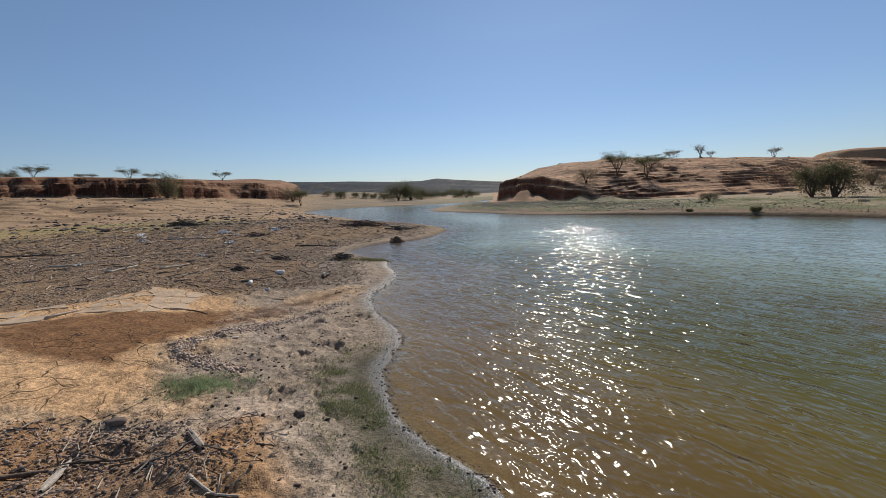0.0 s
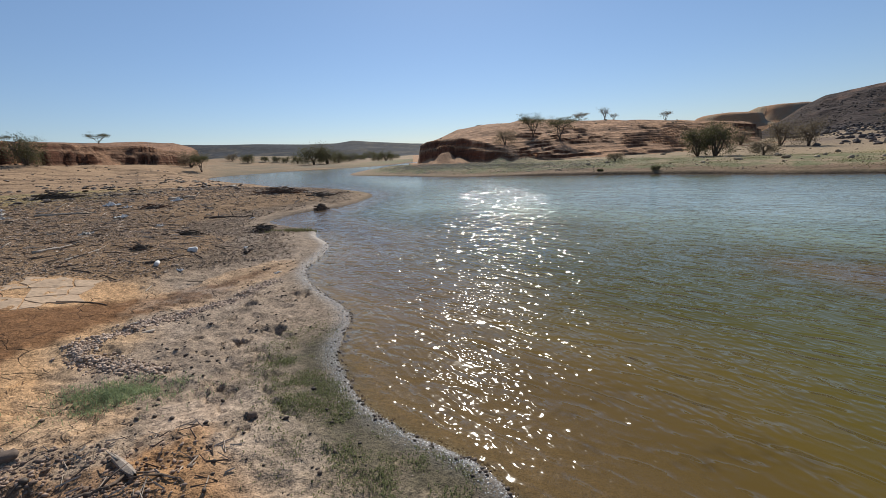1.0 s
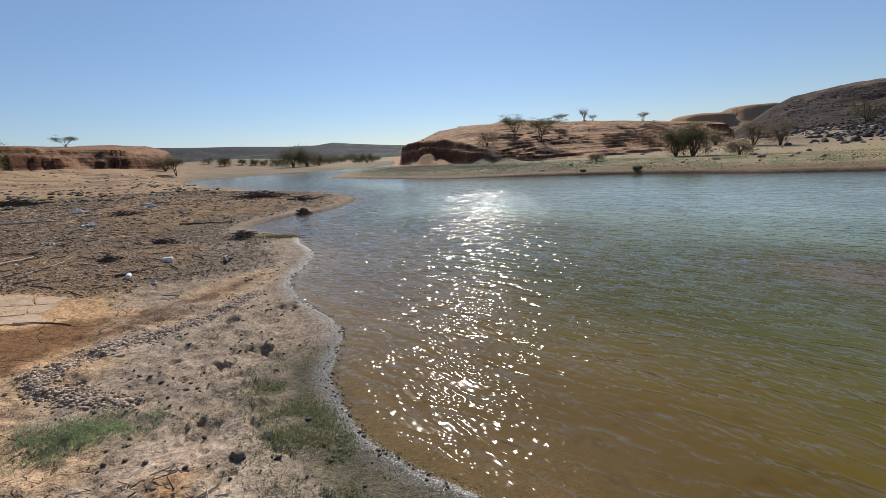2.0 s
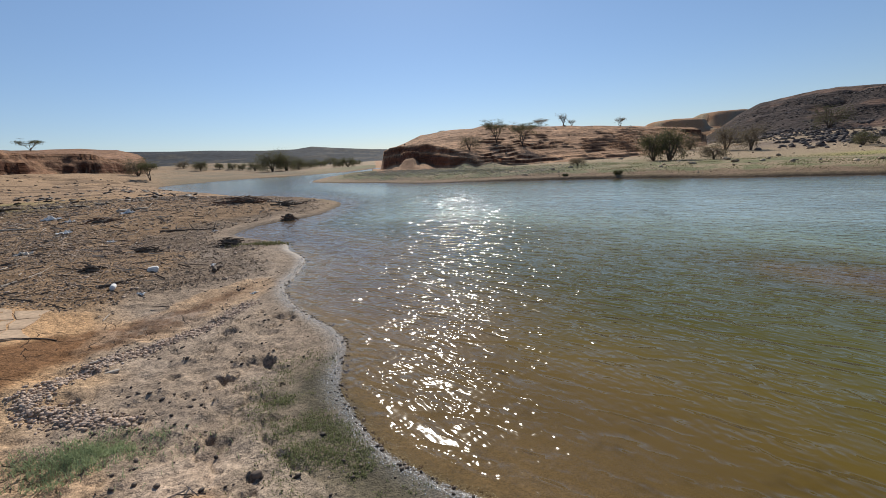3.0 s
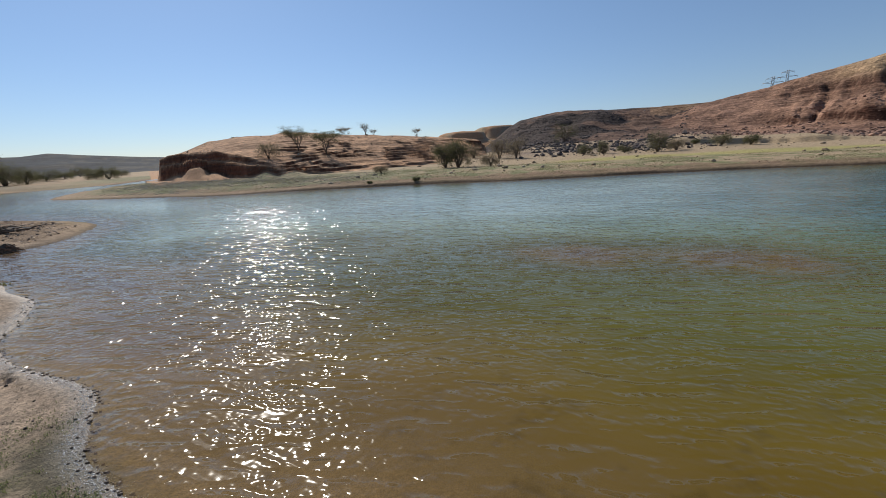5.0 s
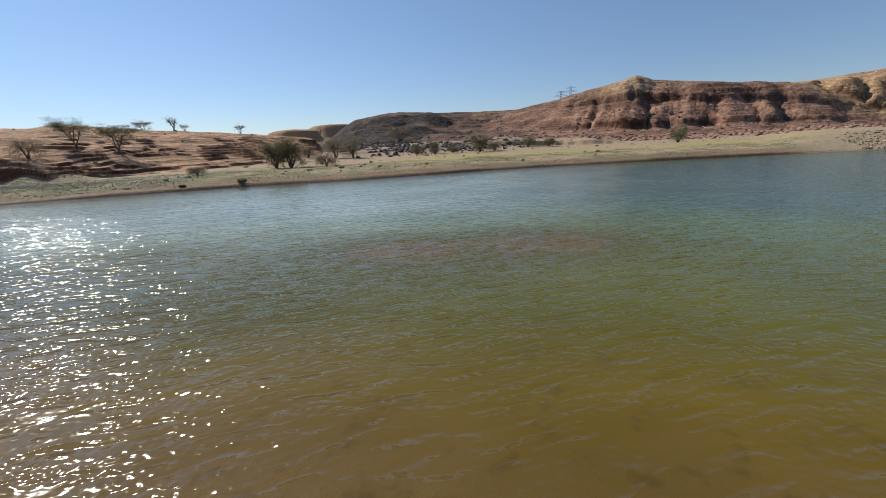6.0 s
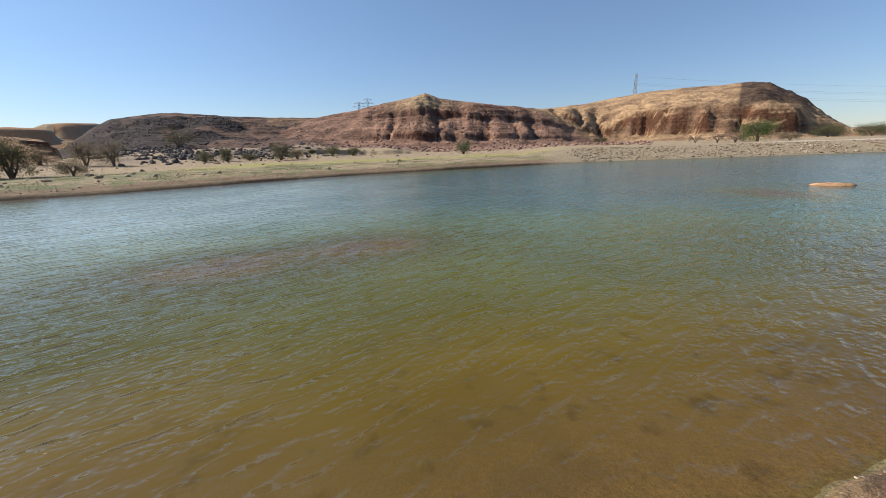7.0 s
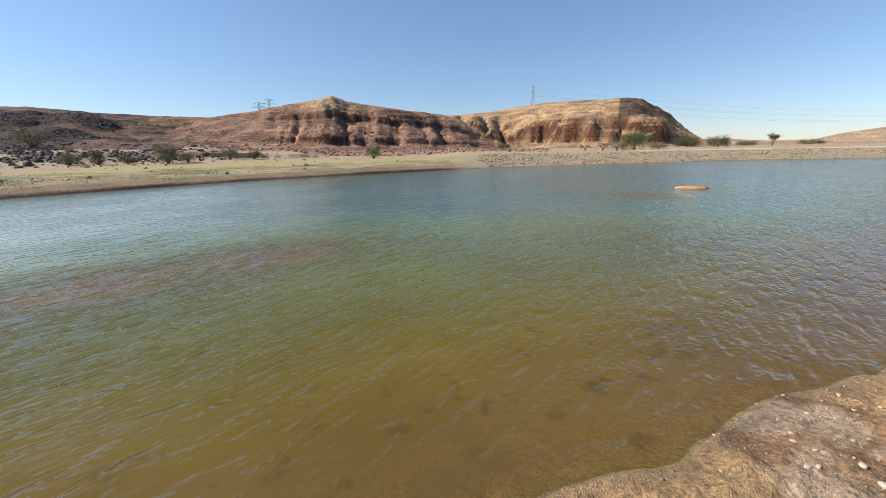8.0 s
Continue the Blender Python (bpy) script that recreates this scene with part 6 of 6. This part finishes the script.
_r = np.random.default_rng(77)
_x, _y = scatter(_r, 1100, -2.7, -1.0, 1.3, 2.6, lambda x, y: 0.5 + 0 * x)
twigs("pale_twigs", _x[:200], _y[:200], .03, .12, M_DEADWOOD, "small bleached twigs among pebbles", 1)
twigs("dark_twigs", _x[220:330], _y[220:330], .03, .13, M_DARKWOOD, "small dark twigs among pebbles", 2)
_x, _y = scatter(_r, 5200, -16, -0.8, 5.5, 26, lambda x, y: step(shore_distance(x, y), 1.0, 2.6) * (1 - silt_at(x, y)) * .8)
_h = len(_x) // 2
twigs("bleached_driftwood_litter", _x[:_h // 2], _y[:_h // 2], .05, .30, M_DEADWOOD, "bleached driftwood bits scattered on the gravel flat", 3)
twigs("dark_driftwood_litter", _x[_h // 2:], _y[_h // 2:], .05, .26, M_DARKWOOD, "dark driftwood bits scattered on the gravel flat", 4)

# ---- power line ----
M_STEEL = plain_material("galvanised_steel", (0.30, 0.30, 0.31), 0.6, 1.0, .15, metal=0.6)


def pylon(x, y, base, height, half, arms, turn, thick):
    """Lattice tower: four legs, rings of bracing, crossarms."""
    root = thing("pylon", x, y, base, "grey steel lattice electricity pylon behind the hills", "pylon", "power line", turn)
    lv = 11
    wid = [half * (1 - .62 * k / lv) for k in range(lv + 1)]
    zs = [height * k / lv for k in range(lv + 1)]
    corner = ((-1, -1), (1, -1), (1, 1), (-1, 1))
    for sx, sy in corner:
        j = Joined()
        j.tube([(sx * w, sy * w, z) for w, z in zip(wid, zs)], [thick] * (lv + 1), 4)
        part("leg", j.mesh("leg", M_STEEL), root)
    j = Joined()
    for k in range(lv):
        for q in range(4):
            (ax, ay), (bx, by) = corner[q], corner[(q + 1) % 4]
            j.tube([(ax * wid[k], ay * wid[k], zs[k]), (bx * wid[k + 1], by * wid[k + 1], zs[k + 1])], [thick * .6] * 2, 4)
            j.tube([(bx * wid[k], by * wid[k], zs[k]), (ax * wid[k + 1], ay * wid[k + 1], zs[k + 1])], [thick * .6] * 2, 4)
    part("bracing", j.mesh("bracing", M_STEEL), root)
    for f_, reach in arms:
        j = Joined()
        z = height * f_
        for s_ in (-1, 1):
            j.tube([(0, 0, z + 1.6), (s_ * reach, 0, z)], [thick * .7] * 2, 4)
            j.tube([(0, 0, z - .6), (s_ * reach, 0, z)], [thick * .7] * 2, 4)
            j.tube([(s_ * reach, 0, z), (s_ * reach, 0, z - 2.2)], [thick * .4] * 2, 4)
        part("crossarm", j.mesh("crossarm", M_STEEL), root)
    return root


_px, _py = at(115.6, 500)
pylon(_px, _py, ground_at(_px, _py) - .3, 70 - ground_at(_px, _py), 2.6, [(.80, 5.5), (.90, 4.5), (.985, 3.0)], -25.6, .32)
for _b, _d, _h in ((80.55, 620, 66.0), (81.7, 700, 80.0)):
    _qx, _qy = at(_b, _d)
    _g = ground_at(_qx, _qy)
    pylon(_qx, _qy, _g - .3, _h - _g, 2.6, [(.90, 9.5), (.97, 6.5)], 98, .34)


def cable(p, q, sag, label="thin overhead power cable"):
    n = 24
    pts = [Vector(p).lerp(Vector(q), k / n) - Vector((0, 0, 4 * sag * (k / n) * (1 - k / n))) for k in range(n + 1)]
    j = Joined()
    j.tube(pts, [.055] * (n + 1), 4)
    return tagged(new("power_cable", j.mesh("power_cable", M_STEEL)), label, "cable", "power line")


_ex, _ey = at(163, 1250)
pylon(_ex, _ey, ground_at(_ex, _ey) - .3, 74 - ground_at(_ex, _ey), 2.6, [(.80, 5.5), (.90, 4.5), (.985, 3.0)], 20, .20)
for _o, _z in ((-5, 53), (5, 53), (-4, 60), (4, 60), (0, 67)):
    cable((_px + _o * .5, _py + _o, _z), (_ex + _o * 3, _ey + _o, _z + 5), 26)

# ---- cracked mud plates on the silt ----
M_PLATE = plain_material("dried_mud", (0.47, 0.33, 0.21), 0.9, 22, .25, .006)
_r = np.random.default_rng(88)
_nx, _ny, _cell = 13, 11, 0.26
_jit = _r.uniform(-.11, .11, (_nx + 1, _ny + 1, 2))
_mid = _r.uniform(-.03, .03, (2, _nx + 1, _ny + 1, 2))
_c0, _e1, _e2 = np.array((-5.9, 3.1)), np.array((.95, .30)), np.array((-.30, .95))


def grid_point(i, j):
    return _c0 + _e1 * (i * _cell + _jit[i, j, 0]) + _e2 * (j * _cell + _jit[i, j, 1])


for _i in range(_nx):
    for _j in range(_ny):
        _p = [grid_point(_i, _j), grid_point(_i + 1, _j), grid_point(_i + 1, _j + 1), grid_point(_i, _j + 1)]
        _ed = [_mid[0, _i, _j], _mid[1, _i + 1, _j], _mid[0, _i, _j + 1], _mid[1, _i, _j]]
        _ring = []
        for _k in range(4):
            _ring += [_p[_k], (_p[_k] + _p[(_k + 1) % 4]) / 2 + _ed[_k]]
        _ring = np.array(_ring)
        _cen = _ring.mean(0)
        if silt_at(_cen[:1], _cen[1:])[0] < 0.5 or area(_cen[:1], _cen[1:], STAIN)[0] > 0.05 or _r.uniform() < 0.3:
            continue
        _ring = _cen + (_ring - _cen) * 0.955
        _z = relief(_ring[:, 0], _ring[:, 1])
        _h = _r.uniform(.003, .010)
        _top = np.column_stack([_cen + (_ring - _cen) * .97, _z + _h + _r.uniform(-.003, .004, 8)]) - np.array((*_cen, 0))
        _low = np.column_stack([_ring, _z - .01]) - np.array((*_cen, 0))
        _v = np.concatenate([_low, _top, [[0, 0, _z.mean() + _h * .75]]])
        _f = [(_k, (_k + 1) % 8, 8 + (_k + 1) % 8, 8 + _k) for _k in range(8)] + [(8 + _k, 8 + (_k + 1) % 8, 8 + (_k + 2) % 8, 16) for _k in range(0, 8, 2)]
        _ob = new("mud_plate", mesh_of("mud_plate", _v, _f, M_PLATE, False))
        _ob.parent = GROUND
        _ob.location = (*_cen, 0)
